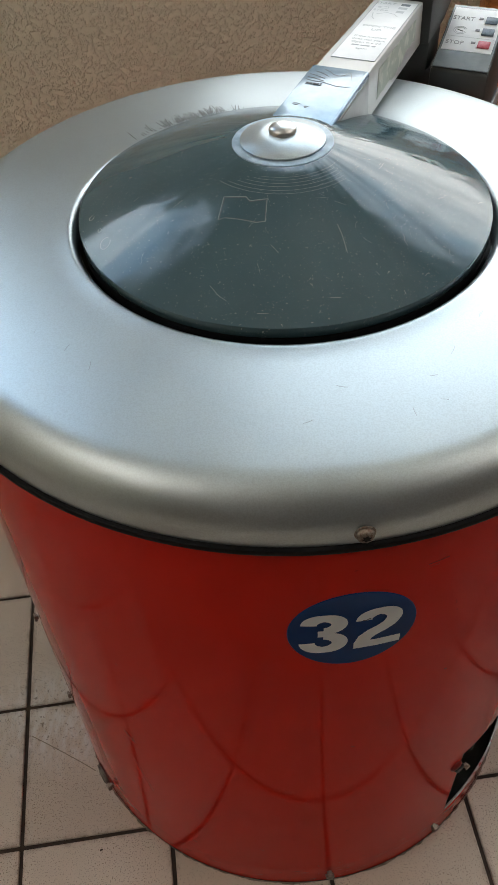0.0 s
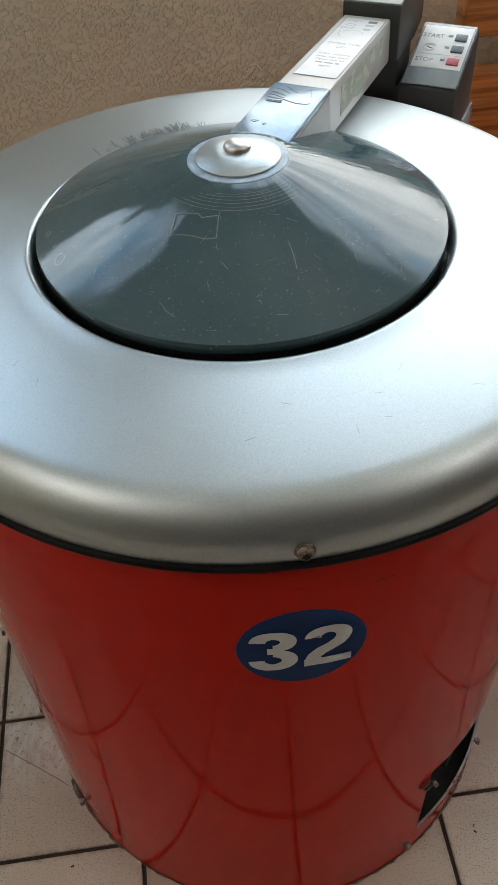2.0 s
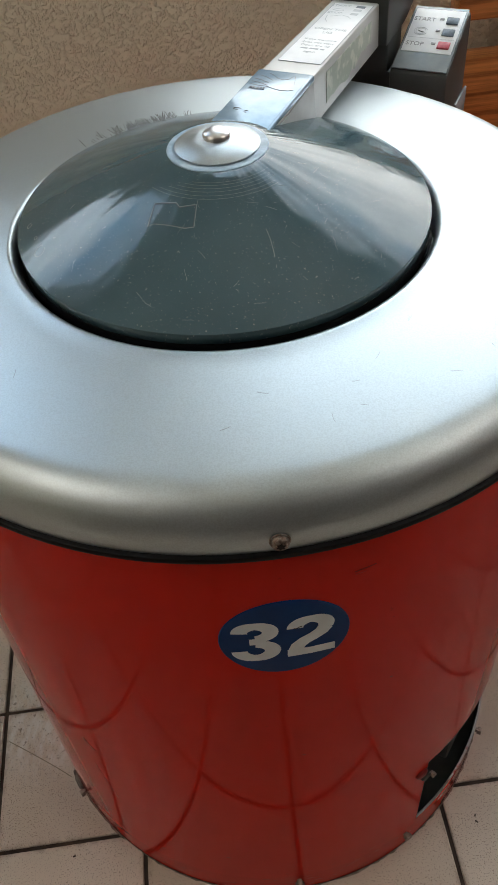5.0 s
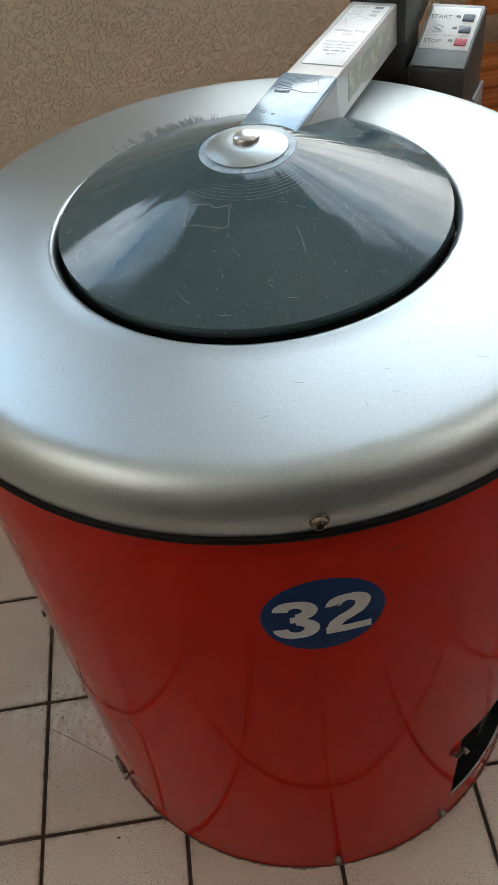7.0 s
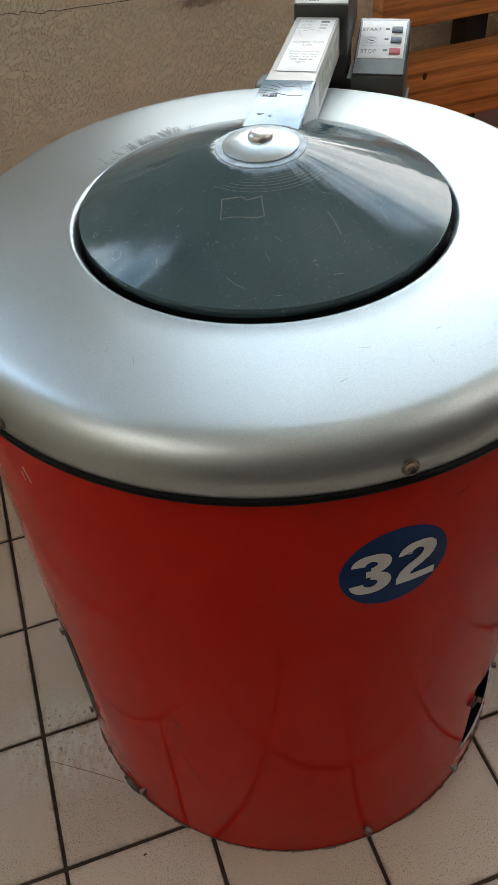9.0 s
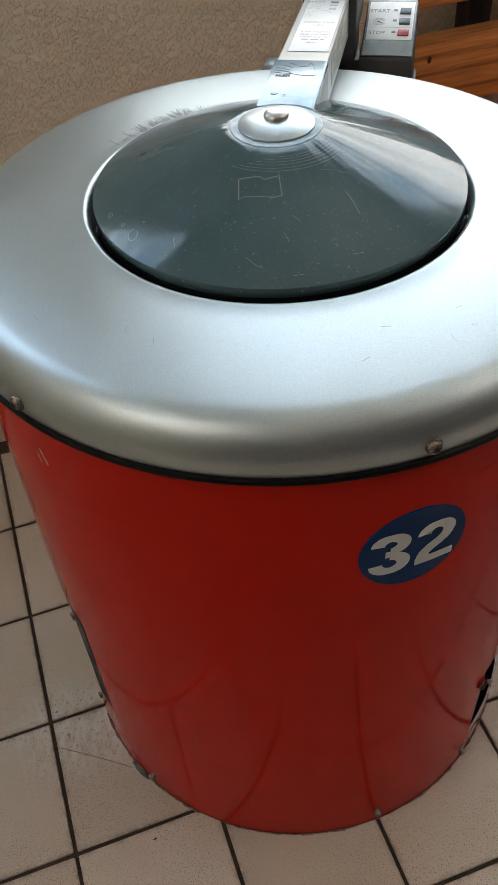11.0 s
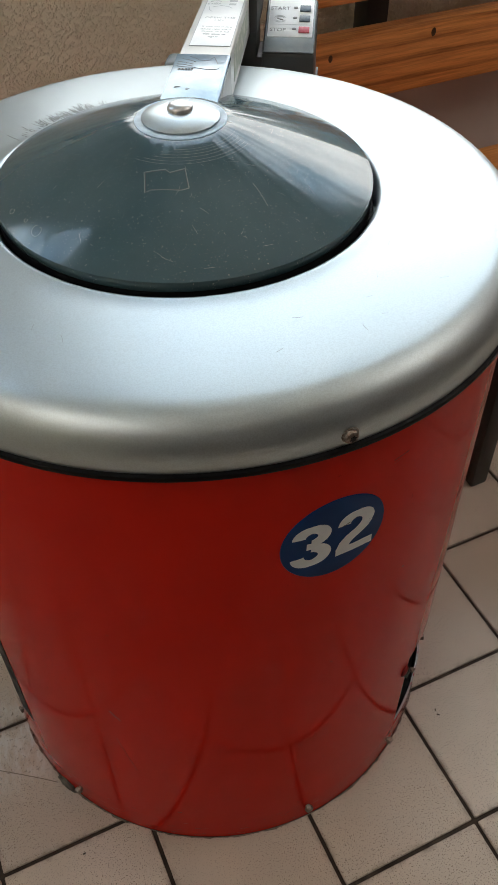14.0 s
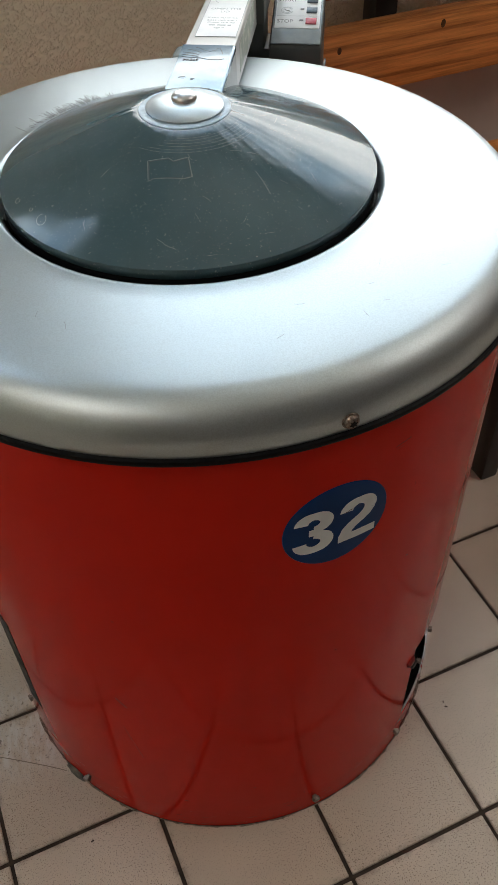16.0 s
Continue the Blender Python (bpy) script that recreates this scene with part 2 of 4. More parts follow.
nt.links.new(ramp(nt, noise_tex(nt, coords(nt), 220), [(0.35, (0.09, 0.13, 0.17)), (0.65, (0.16, 0.20, 0.25))]), b.inputs["Base Color"])
M_REDKEY, nt, b = material("red_key", (0.52, 0.06, 0.09), 0.35)
nt.links.new(ramp(nt, noise_tex(nt, coords(nt), 220), [(0.35, (0.45, 0.05, 0.08)), (0.7, (0.60, 0.16, 0.18))]), b.inputs["Base Color"])
M_BADGE, nt, b = material("blue_badge_vinyl", (0.005, 0.05, 0.14), 0.3, 0, 0.08)
nt.links.new(ramp(nt, noise_tex(nt, coords(nt), 30), [(0.3, (0.002, 0.032, 0.135)), (0.7, (0.004, 0.042, 0.17))]), b.inputs["Base Color"])
M_DIGIT, nt, b = material("white_vinyl", (0.70, 0.70, 0.67), 0.35)
nt.links.new(ramp(nt, noise_tex(nt, coords(nt), 60), [(0.3, (0.64, 0.67, 0.69)), (0.7, (0.72, 0.75, 0.77))]), b.inputs["Base Color"])
M_INSIDE, nt, b = material("near_black_iron", (0.02, 0.018, 0.017), 0.6)
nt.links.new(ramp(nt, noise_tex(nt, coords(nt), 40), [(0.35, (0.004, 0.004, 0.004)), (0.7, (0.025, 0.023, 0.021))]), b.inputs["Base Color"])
M_FRAME, nt, b = material("black_steel_tube", (0.014, 0.012, 0.012), 0.35)
nt.links.new(ramp(nt, noise_tex(nt, coords(nt), 30), [(0.3, (0.011, 0.010, 0.010)), (0.7, (0.02, 0.018, 0.017))]), b.inputs["Base Color"])
M_CEMENT, nt, b = material("grey_cement", (0.3, 0.28, 0.25), 0.9)
vec = coords(nt)
nt.links.new(ramp(nt, noise_tex(nt, vec, 60, 5), [(0.35, (0.05, 0.044, 0.038)), (0.65, (0.20, 0.18, 0.155))]), b.inputs["Base Color"])
bump(nt, b, noise_tex(nt, vec, 150), 0.6, 0.004)
M_REDSCUFF, _, _ = material("dull_enamel_scuff", (0.40, 0.022, 0.014), 0.3, 0, 0.09)
M_SCRAPE, _, _ = material("pale_scrape", (0.62, 0.30, 0.26), 0.5, 0, 0.3)
M_SOIL, _, _ = material("rubbed_soil", (0.17, 0.018, 0.012), 0.6, 0, 0.1)
M_DIRT, _, _ = material("dry_dirt", (0.05, 0.035, 0.028), 0.9)
M_KNOB, _, _ = material("dull_red_cap", (0.20, 0.012, 0.010), 0.45, 0, 0.2)
# grime at the foot, with the contact shade put into its colour
M_GRIME_SHADE, nt, b = material("foot_grime_shade", (0.08, 0.06, 0.045), 0.9)
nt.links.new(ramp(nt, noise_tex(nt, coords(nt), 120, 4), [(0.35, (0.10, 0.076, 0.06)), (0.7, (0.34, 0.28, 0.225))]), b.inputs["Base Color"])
M_RUNMARK, _, _ = material("dried_dirt", (0.24, 0.20, 0.165), 0.8)
M_CRACK, _, _ = material("plaster_crack", (0.07, 0.055, 0.04), 0.95)
M_WINFRAME, nt, b = material("white_window_frame", (0.7, 0.7, 0.68), 0.4)
nt.links.new(ramp(nt, noise_tex(nt, coords(nt), 20), [(0.3, (0.66, 0.66, 0.64)), (0.7, (0.74, 0.74, 0.72))]), b.inputs["Base Color"])
M_GLASS, nt, b = material("window_glass", (1, 1, 1), 0.0)
b.inputs["Transmission Weight"].default_value = 1.0

# varnished pine
M_PINE, nt, b = material("varnished_pine", (0.30, 0.12, 0.04), 0.34)
vec = coords(nt, (0.9, 8, 8))
ring = nt.nodes.new("ShaderNodeTexWave")
ring.wave_type, ring.bands_direction = "BANDS", "Z"
ring.inputs["Scale"].default_value = 1.7
ring.inputs["Distortion"].default_value = 9.0
ring.inputs["Detail"].default_value = 3.0
ring.inputs["Detail Scale"].default_value = 0.45
nt.links.new(vec, ring.inputs["Vector"])
c = ramp(nt, ring.outputs["Fac"], [(0.04, (0.24, 0.075, 0.021)), (0.22, (0.62, 0.235, 0.066)), (0.95, (0.76, 0.33, 0.105))])
c = mix(nt, 0.50, c, ramp(nt, noise_tex(nt, coords(nt, (3.0, 60, 60)), 4, 6, 0.65), [(0.36, (0.27, 0.088, 0.025)), (0.60, (0.76, 0.33, 0.105))]))
nt.links.new(c, b.inputs["Base Color"])
bump(nt, b, ring.outputs["Fac"], 0.08, 0.002)
M_KNOT, nt, b = material("pine_knot", (0.05, 0.018, 0.007), 0.4)
nt.links.new(ramp(nt, noise_tex(nt, coords(nt), 250), [(0.3, (0.03, 0.011, 0.005)), (0.7, (0.10, 0.035, 0.012))]), b.inputs["Base Color"])


# ---------------------------------------------------------------- mesh helpers
def finish(name, bm, mat, smooth=False):
    bmesh.ops.recalc_face_normals(bm, faces=bm.faces)
    me = bpy.data.meshes.new(name)
    bm.to_mesh(me)
    bm.free()
    if mat:
        me.materials.append(mat)
    if smooth:
        me.shade_smooth()
        me.set_sharp_from_angle(angle=radians(38))
    return new(name, me)


def part(name, bm, mat, parent=None, label="", smooth=True):
    ob = finish(name, bm, mat, smooth)
    if parent:
        ob.parent = parent
    return tagged(ob, label)


def thing(name, label, category, group="", kind="", m=None):
    ob = new(name)
    ob.empty_display_size = 0.05
    if m is not None:
        ob.matrix_world = m
    return tagged(ob, label, category, group, kind)


def boxes(*specs, bevel=0.0, seg=2, m=None):
    """One bmesh of boxes (x0, x1, y0, y1, z0, z1)."""
    bm = bmesh.new()
    for x0, x1, y0, y1, z0, z1 in specs:
        t = Matrix.Translation(((x0 + x1) / 2, (y0 + y1) / 2, (z0 + z1) / 2)) @ Matrix.Diagonal((x1 - x0, y1 - y0, z1 - z0, 1))
        bmesh.ops.create_cube(bm, size=1, matrix=t)
    if bevel:
        bmesh.ops.bevel(bm, geom=list(bm.edges), offset=bevel, segments=seg, profile=0.5, affect="EDGES")
    if m is not None:
        bm.transform(m)
    return bm


def lathe(profile, seg=128, closed=False):
    """Turns (radius, z) points about the z axis."""
    bm = bmesh.new()
    rings = []
    for r, z in profile:
        if r < 1e-6:
            rings.append([bm.verts.new((0, 0, z))])
        else:
            rings.append([bm.verts.new((r * math.cos(2 * math.pi * i / seg), r * math.sin(2 * math.pi * i / seg), z)) for i in range(seg)])
    pairs = list(zip(rings, rings[1:])) + ([(rings[-1], rings[0])] if closed else [])
    for a, b in pairs:
        for i in range(seg):
            j = (i + 1) % seg
            quad = [a[i % len(a)], a[j % len(a)], b[j % len(b)], b[i % len(b)]]
            quad = list(dict.fromkeys(quad))
            if len(quad) > 2:
                bm.faces.new(quad)
    return bm


def prism(outline, z0, z1, bevel=0.0):
    """A plan outline raised from z0 to z1."""
    bm = bmesh.new()
    f = bm.faces.new([bm.verts.new((x, y, z0)) for x, y in outline])
    up = bmesh.ops.extrude_face_region(bm, geom=[f])
    bmesh.ops.translate(bm, verts=[v for v in up["geom"] if isinstance(v, bmesh.types.BMVert)], vec=(0, 0, z1 - z0))
    if bevel:
        bmesh.ops.bevel(bm, geom=list(bm.edges), offset=bevel, segments=2, profile=0.5, affect="EDGES")
    return bm


def wedge(profile, x0, x1, bevel=0.0):
    """A (y, z) outline drawn out from x0 to x1."""
    bm = bmesh.new()
    f = bm.faces.new([bm.verts.new((x0, y, z)) for y, z in profile])
    up = bmesh.ops.extrude_face_region(bm, geom=[f])
    bmesh.ops.translate(bm, verts=[v for v in up["geom"] if isinstance(v, bmesh.types.BMVert)], vec=(x1 - x0, 0, 0))
    if bevel:
        bmesh.ops.bevel(bm, geom=list(bm.edges), offset=bevel, segments=2, profile=0.5, affect="EDGES")
    return bm


def stroke(bm, pts, width, lift):
    """A thin raised line along points (x, y) on a flat sheet, 'lift' high."""
    pts = [Vector((*p, 0)) for p in pts]
    rows = []
    for i, p in enumerate(pts):
        d = (pts[min(i + 1, len(pts) - 1)] - pts[max(i - 1, 0)]).normalized()
        n = Vector((-d.y, d.x, 0)) * width / 2
        rows.append([bm.verts.new(p + n), bm.verts.new(p + n + Vector((0, 0, lift))), bm.verts.new(p - n + Vector((0, 0, lift))), bm.verts.new(p - n)])
    for a, b in zip(rows, rows[1:]):
        for k in range(3):
            bm.faces.new((a[k], a[k + 1], b[k + 1], b[k]))
    return bm


def lettering(text, size, thick=0.0002, offset=0.0, stretch=1.0):
    """A bmesh of raised letters on the plane z = 0, centred."""
    cu = bpy.data.curves.new("lettering", "FONT")
    cu.body, cu.size, cu.extrude, cu.offset = text, size, thick, offset
    cu.align_x, cu.align_y, cu.resolution_u = "CENTER", "CENTER", 3
    ob = bpy.data.objects.new("lettering", cu)
    scene.collection.objects.link(ob)
    dg = bpy.context.evaluated_depsgraph_get()
    me = bpy.data.meshes.new_from_object(ob.evaluated_get(dg))
    bm = bmesh.new()
    bm.from_mesh(me)
    bm.transform(Matrix.Diagonal((stretch, 1, 1, 1)))
    bpy.data.objects.remove(ob)
    bpy.data.curves.remove(cu)
    bpy.data.meshes.remove(me)
    return bm


def wrap(bm, radius, az, z):
    """Lays a flat sheet (x across, y up, z out) round a drum of that radius."""
    for v in bm.verts:
        a = radians(az) + v.co.x / radius
        r = radius + v.co.z
        v.co = Vector((r * math.cos(a), r * math.sin(a), z + v.co.y))
    return bm


def on_drum(radius, az, z):
    """Pose on the drum's side: x tangent, y up, z outwards."""
    a = radians(az)
    m = Matrix(((-math.sin(a), 0, math.cos(a)), (math.cos(a), 0, math.sin(a)), (0, 1, 0))).to_4x4()
    m.translation = (radius * math.cos(a), radius * math.sin(a), z)
    return m


# ---------------------------------------------------------------- room
WALL_V, U0, U1, V0, TOP = 0.62, -1.9, 2.3, -1.80, 2.5


def structure(name, bm, mat, label, smooth=False):
    ob = finish(name, bm, mat, smooth)
    ob.matrix_world = G
    return tagged(ob, label, name.split("_")[0], kind="structure")


DADO_Z = 0.57
(a0, a1, az0), (b0, b1, bz0) = WINS
DADO_U = 0.40
W0, W1 = WALL_V, WALL_V + 0.14
structure("wall_back", boxes((U0, DADO_U, W0, W1, -0.02, DADO_Z), (U0, U1, W0, W1, DADO_Z, bz0), (U0, b0, W0, W1, bz0, az0), (U0, U1, W0, W1, WIN_Z1, TOP), (U0, a0, W0, W1, az0, WIN_Z1),
                             (a1, b0, W0, W1, az0, WIN_Z1), (b1, U1, W0, W1, bz0, WIN_Z1)), M_WALL, "beige roughcast plaster wall with two windows")
structure("wall_dado", boxes((DADO_U + 0.0005, U1, WALL_V + 0.001, WALL_V + 0.139, -0.02, DADO_Z - 0.0005)), M_DADO, "smooth mauve wall section behind the bench")
# added wall out of view, set close and dark to dim the rim
structure("wall_front", boxes((U0, U1, V0 - 0.14, V0, -0.02, TOP)), M_DARKWALL, "added plain dark brown wall out of view, dims reflections")
# unseen wall on the left, pale so it bounces light back
structure("wall_west", boxes((U0 - 0.12, U0, V0 - 0.14, WALL_V + 0.14, -0.02, TOP)), M_WALL, "added beige roughcast plaster wall out of view, bounces light")
# unseen wall added on the right, dark against stray bounce
structure("wall_east", boxes((U1, U1 + 0.12, V0 - 0.14, WALL_V + 0.14, -0.02, TOP)), M_ROOM, "added plain brown wall out of view, holds back bounce light")
structure("ceiling", boxes((U0 - 0.12, U1 + 0.12, V0 - 0.14, WALL_V + 0.14, TOP, TOP + 0.1)), M_CEIL, "plain pale ceiling")


def window(name, u0, u1, z0, z1, v):
    ob = thing(name, "white framed window letting in daylight", "window", kind="structure", m=G)
    w = 0.06
    part("window_frame", boxes((u0, u0 + w, v - 0.03, v + 0.03, z0, z1), (u1 - w, u1, v - 0.03, v + 0.03, z0, z1),
                               (u0 + w, u1 - w, v - 0.03, v + 0.03, z0, z0 + w), (u0 + w, u1 - w, v - 0.03, v + 0.03, z1 - w, z1)), M_WINFRAME, ob, smooth=False)
    p = part("pane", boxes((u0 + w, u1 - w, v - 0.003, v + 0.003, z0 + w, z1 - w)), M_GLASS, ob, smooth=False)
    p.visible_shadow = False
    return ob


for k, (a0, a1, z0) in enumerate(WINS):
    window("window_%d" % (k + 1), a0, a1, z0, WIN_Z1, WALL_V + 0.09)
# housings for the added fill lamps, out of view
for u, v, watts in FILL_LAMPS:
    lampo = thing("fill_panel", "added ceiling fill light, a long white panel with a frosted diffuser", "ceiling light", "ceiling lights", m=G @ pose(u, v, 0))
    part("housing", boxes((-0.40, 0.40, -0.64, 0.64, FILL_Z + 0.02, TOP), bevel=0.006), M_WINFRAME, lampo)
    part("diffuser", boxes((-0.38, 0.38, -0.62, 0.62, FILL_Z, FILL_Z + 0.0198), bevel=0.004), M_LABEL, lampo)
# bright sky and pale distance outside the back windows
M_SKY, nt, b = material("daylight_backdrop", (0, 0, 0), 1.0)
sep = nt.nodes.new("ShaderNodeSeparateXYZ")
nt.links.new(coords(nt), sep.inputs[0])
rng = nt.nodes.new("ShaderNodeMapRange")
rng.inputs["From Min"].default_value, rng.inputs["From Max"].default_value = 0.7, 2.9
nt.links.new(sep.outputs["Z"], rng.inputs["Value"])
air = ramp(nt, rng.outputs[0], [(0.0, (0.84, 0.83, 0.78)), (0.42, (0.96, 0.98, 0.97)), (0.60, (0.62, 0.78, 0.90)), (0.85, (0.26, 0.44, 0.64))])
puffs = ramp(nt, noise_tex(nt, coords(nt, (1.0, 1.0, 1.7)), 2.4, 5, 0.55), [(0.46, grey(0)), (0.60, grey(1))])
air = mix(nt, mix(nt, 1.0, puffs, ramp(nt, rng.outputs[0], [(0.35, grey(0)), (0.55, grey(0.8))]), "MULTIPLY"), air, (1.0, 0.99, 0.96))
side = nt.nodes.new("ShaderNodeMapRange")
side.inputs["From Min"].default_value, side.inputs["From Max"].default_value = -1.4, 0.6
nt.links.new(sep.outputs["X"], side.inputs["Value"])
air = mix(nt, 1.0, air, ramp(nt, side.outputs[0], [(0.30, (0.74, 0.85, 0.97)), (0.85, (1.0, 1.0, 1.0))]), "MULTIPLY")
nt.links.new(air, b.inputs["Emission Color"])
b.inputs["Emission Strength"].default_value = 3.7
structure("backdrop", boxes((-2.6, 3.6, 1.30, 1.31, 0.2, 3.4)), M_SKY, "pale bright sky outside the windows")


# ---------------------------------------------------------------- spin dryer
R = 0.3123
FRONT = -81.0                    # bearing of the machine's front
dryer = thing("spin_dryer", "red enamelled floor-standing spin dryer with a satin aluminium top", "spin dryer")

OPENINGS = ((-51.0, -9.0, 0.066, 0.235), (-193.0, -152.0, 0.145, 0.345), (-197.0, -164.0, 0.012, 0.345))


def shell():
    """The drum's sheet, with two cut-outs near the floor."""
    bm = bmesh.new()
    azs = sorted({-200 + 2.0 * i for i in range(180)} | {a for o in OPENINGS for a in o[:2]})
    zs = [0.0, 0.012, 0.03, 0.046, 0.050, 0.054, 0.066, 0.145, 0.235, 0.345, 0.5, 0.6, 0.70, 0.735]
    bulge = {0.050: 0.0003}
    ring = [[bm.verts.new(((R + bulge.get(z, 0)) * math.cos(radians(a)), (R + bulge.get(z, 0)) * math.sin(radians(a)), z)) for a in azs] for z in zs]
    n = len(azs)
    for k in range(len(zs) - 1):
        zm = (zs[k] + zs[k + 1]) / 2
        for i in range(n):
            am = azs[i] + 0.5
            if any(o[0] <= am <= o[1] and o[2] <= zm <= o[3] for o in OPENINGS):
                continue
            bm.faces.new((ring[k][i], ring[k][(i + 1) % n], ring[k + 1][(i + 1) % n], ring[k + 1][i]))
    return bm


body = part("body", shell(), M_RED, dryer, "glossy red enamelled drum casing")
# inside of the casing, coloured near black
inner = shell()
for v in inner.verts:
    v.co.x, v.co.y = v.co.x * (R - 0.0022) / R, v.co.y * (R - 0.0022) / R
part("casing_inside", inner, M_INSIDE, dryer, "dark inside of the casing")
for a0, a1, z0, z1 in OPENINGS[:1]:
    lip = bmesh.new()
    loop = [(a, z0) for a in np.linspace(a0, a1, 20)] + [(a, z1) for a in np.linspace(a1, a0, 20)]
    for (a, za), (c, zc) in zip(loop, loop[1:] + loop[:1]):
        q = [lip.verts.new((r * math.cos(radians(x)), r * math.sin(radians(x)), z)) for r, x, z in ((R + 0.0002, a, za), (R + 0.0002, c, zc), (R - 0.0020, c, zc), (R - 0.0020, a, za))]
        lip.faces.new(q)
    part("cut_lip", lip, M_CHIP, body, "chipped bare metal lip", smooth=False)

# bright folded edge of each cut-out
for a0, a1, z0, z1 in OPENINGS[:1]:
    bm = bmesh.new()
    stroke(bm, [((a - a0) * math.pi / 180 * R, z0 - 0.0005) for a in np.linspace(a0, a1, 24)], 0.0018, 0.0009)
    wrap(bm, R - 0.0003, a0, 0)
    part("cut_edge", bm, M_CHIP, body, "bare metal edge")

# black strip added for the dark inside showing along the rear cut-out's upright edge
a0, a1, z0, z1 = OPENINGS[1]
strip = boxes(*[(k * 0.0034, (k + 1) * 0.0034, z0 - 0.004, z1 + 0.004, -0.0035, 0.0004) for k in range(8)])
bmesh.ops.remove_doubles(strip, verts=strip.verts, dist=1e-5)
part("dark_inside_strip", wrap(strip, R, a1 - 5.2, 0.0), M_RUBBER, dryer, "added black strip for the dark inside at the cut-out edge", smooth=False)
# added dark disc, keeps lit floor from showing through the cut-out
part("dark_floor_disc", lathe([(0.0, 0.022), (R - 0.004, 0.022), (R - 0.004, 0.018), (0.0, 0.018)], 64), M_INSIDE, dryer)
part("inner_drum", lathe([(0.0, 0.06), (0.235, 0.06), (0.25, 0.075), (0.25, 0.62), (0.0, 0.62)], 64), M_INSIDE, dryer, "near-black inner drum housing")
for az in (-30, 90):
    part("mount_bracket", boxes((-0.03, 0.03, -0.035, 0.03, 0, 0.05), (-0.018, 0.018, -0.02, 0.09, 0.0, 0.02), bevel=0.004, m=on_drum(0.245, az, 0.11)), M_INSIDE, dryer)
part("floor_ring", lathe([(R - 0.01, 0.0), (R + 0.0004, 0.0), (R + 0.0004, 0.0015), (R - 0.01, 0.0015)], 128, True), M_RUBBER, dryer, "thin black foot ring")
part("gasket", lathe([(0.308, 0.7266), (0.3190, 0.7266), (0.3212, 0.7278), (0.3217, 0.7300), (0.3210, 0.7322), (0.3186, 0.7334), (0.308, 0.7334)], 192, True), M_RUBBER, dryer, "black rubber edging strip")

# aluminium top ring: rolled rim, flat top, small bead at the hole
prof = [(0.3165, 0.7332), (0.3182, 0.7332), (0.3182, 0.7440)]
cx, cz, fr = 0.2842, 0.7435, 0.034
prof += [(cx + fr * math.cos(a), cz + fr * math.sin(a)) for a in np.linspace(0.08, math.pi / 2 - 0.10, 14)]
prof += [(0.275, 0.7787), (0.25, 0.7812), (0.22, 0.7838), (0.200, 0.7855), (0.1852, 0.7867), (0.1836, 0.7872), (0.1818, 0.7869), (0.1800, 0.7858), (0.1787, 0.7842), (0.1778, 0.7822), (0.1773, 0.780), (0.1771, 0.765), (0.1760, 0.765), (0.1760, 0.779)]
top_ring = part("top_ring", lathe(prof, 192), M_ALU, dryer, "satin aluminium top ring with a rolled rim")
part("drum_mouth", lathe([(0.183, 0.762), (0.15, 0.757), (0.10, 0.757)], 96), M_RUBBER, dryer)


def screw(name, m, r, h, mat, parent, cross=True):
    prof = [(0.0, h), (r * 0.55, h * 0.97), (r * 0.85, h * 0.75), (r, h * 0.35), (r, 0.0)]
    bm = lathe(prof, 20)
    bm.transform(m)
    s = part(name, bm, mat, parent)
    if cross:
        c = prism([((0.56 if k % 2 == 0 else 0.34) * r * math.cos(k * math.pi / 6), (0.56 if k % 2 == 0 else 0.34) * r * math.sin(k * math.pi / 6)) for k in range(12)], h * 0.9, h * 1.03)
        c.transform(m @ pose(0, 0, 0, 0, 0, 20))
        part("star_recess", c, M_RUBBER, s, smooth=False)
    return s


for k in range(6):
    m = on_drum(0.3182, FRONT - 61.0 * k, 0.7432)
    w = lathe([(0.0, 0.0010), (0.0068, 0.0010), (0.0072, 0.0005), (0.0072, 0.0)], 24)
    w.transform(m)
    s = screw("rim_screw", m @ pose(0, 0, 0.001), 0.0062, 0.0042, M_SCREW, dryer)
    part("washer", w, M_SCREW, s)


def bolt(az, z, r=0.0055, out=0.008, parent=dryer):
    m = on_drum(R + 0.0015, az, z)
    head = lathe([(0.0, out), (r * 0.9, out), (r, out * 0.85), (r, out * 0.35), (r * 0.62, out * 0.3), (r * 0.62, 0.0)], 6)
    head.transform(m)
    return part("hex_bolt", head, M_SCREW, parent)


for az, z in ((-139.2, 0.040), (-81.0, 0.038), (-54.2, 0.043), (-22.0, 0.045), (-156.5, 0.141), (-154.2, 0.353)):
    bolt(az, z, out=0.0045 if az < -150 else 0.008)
# red knob, bent tab and nut at the cut-out's corner
knob = lathe([(0.0, 0.0040), (0.0045, 0.0036), (0.0074, 0.0024), (0.0082, 0.0010), (0.0082, 0.0)], 24)
knob.transform(on_drum(R, -52.6, 0.217))
part("knob", knob, M_KNOB, dryer, "dull red domed knob")
tab = boxes((-0.007, 0.006, -0.005, 0.006, -0.001, 0.004), bevel=0.0015, m=on_drum(R, -51.4, 0.206) @ pose(0, 0, 0.001, 0, 0, 30))
tab = part("latch_tab", tab, M_INSIDE, dryer, "small dark latch tab")
nb = lathe([(0.0, 0.006), (0.0032, 0.006), (0.0036, 0.005), (0.0036, 0.002), (0.0022, 0.0015), (0.003, 0.0)], 8)
nb.transform(on_drum(R, -50.3, 0.208) @ pose(0, 0, 0.003))
part("nut", nb, M_SCREW, tab)

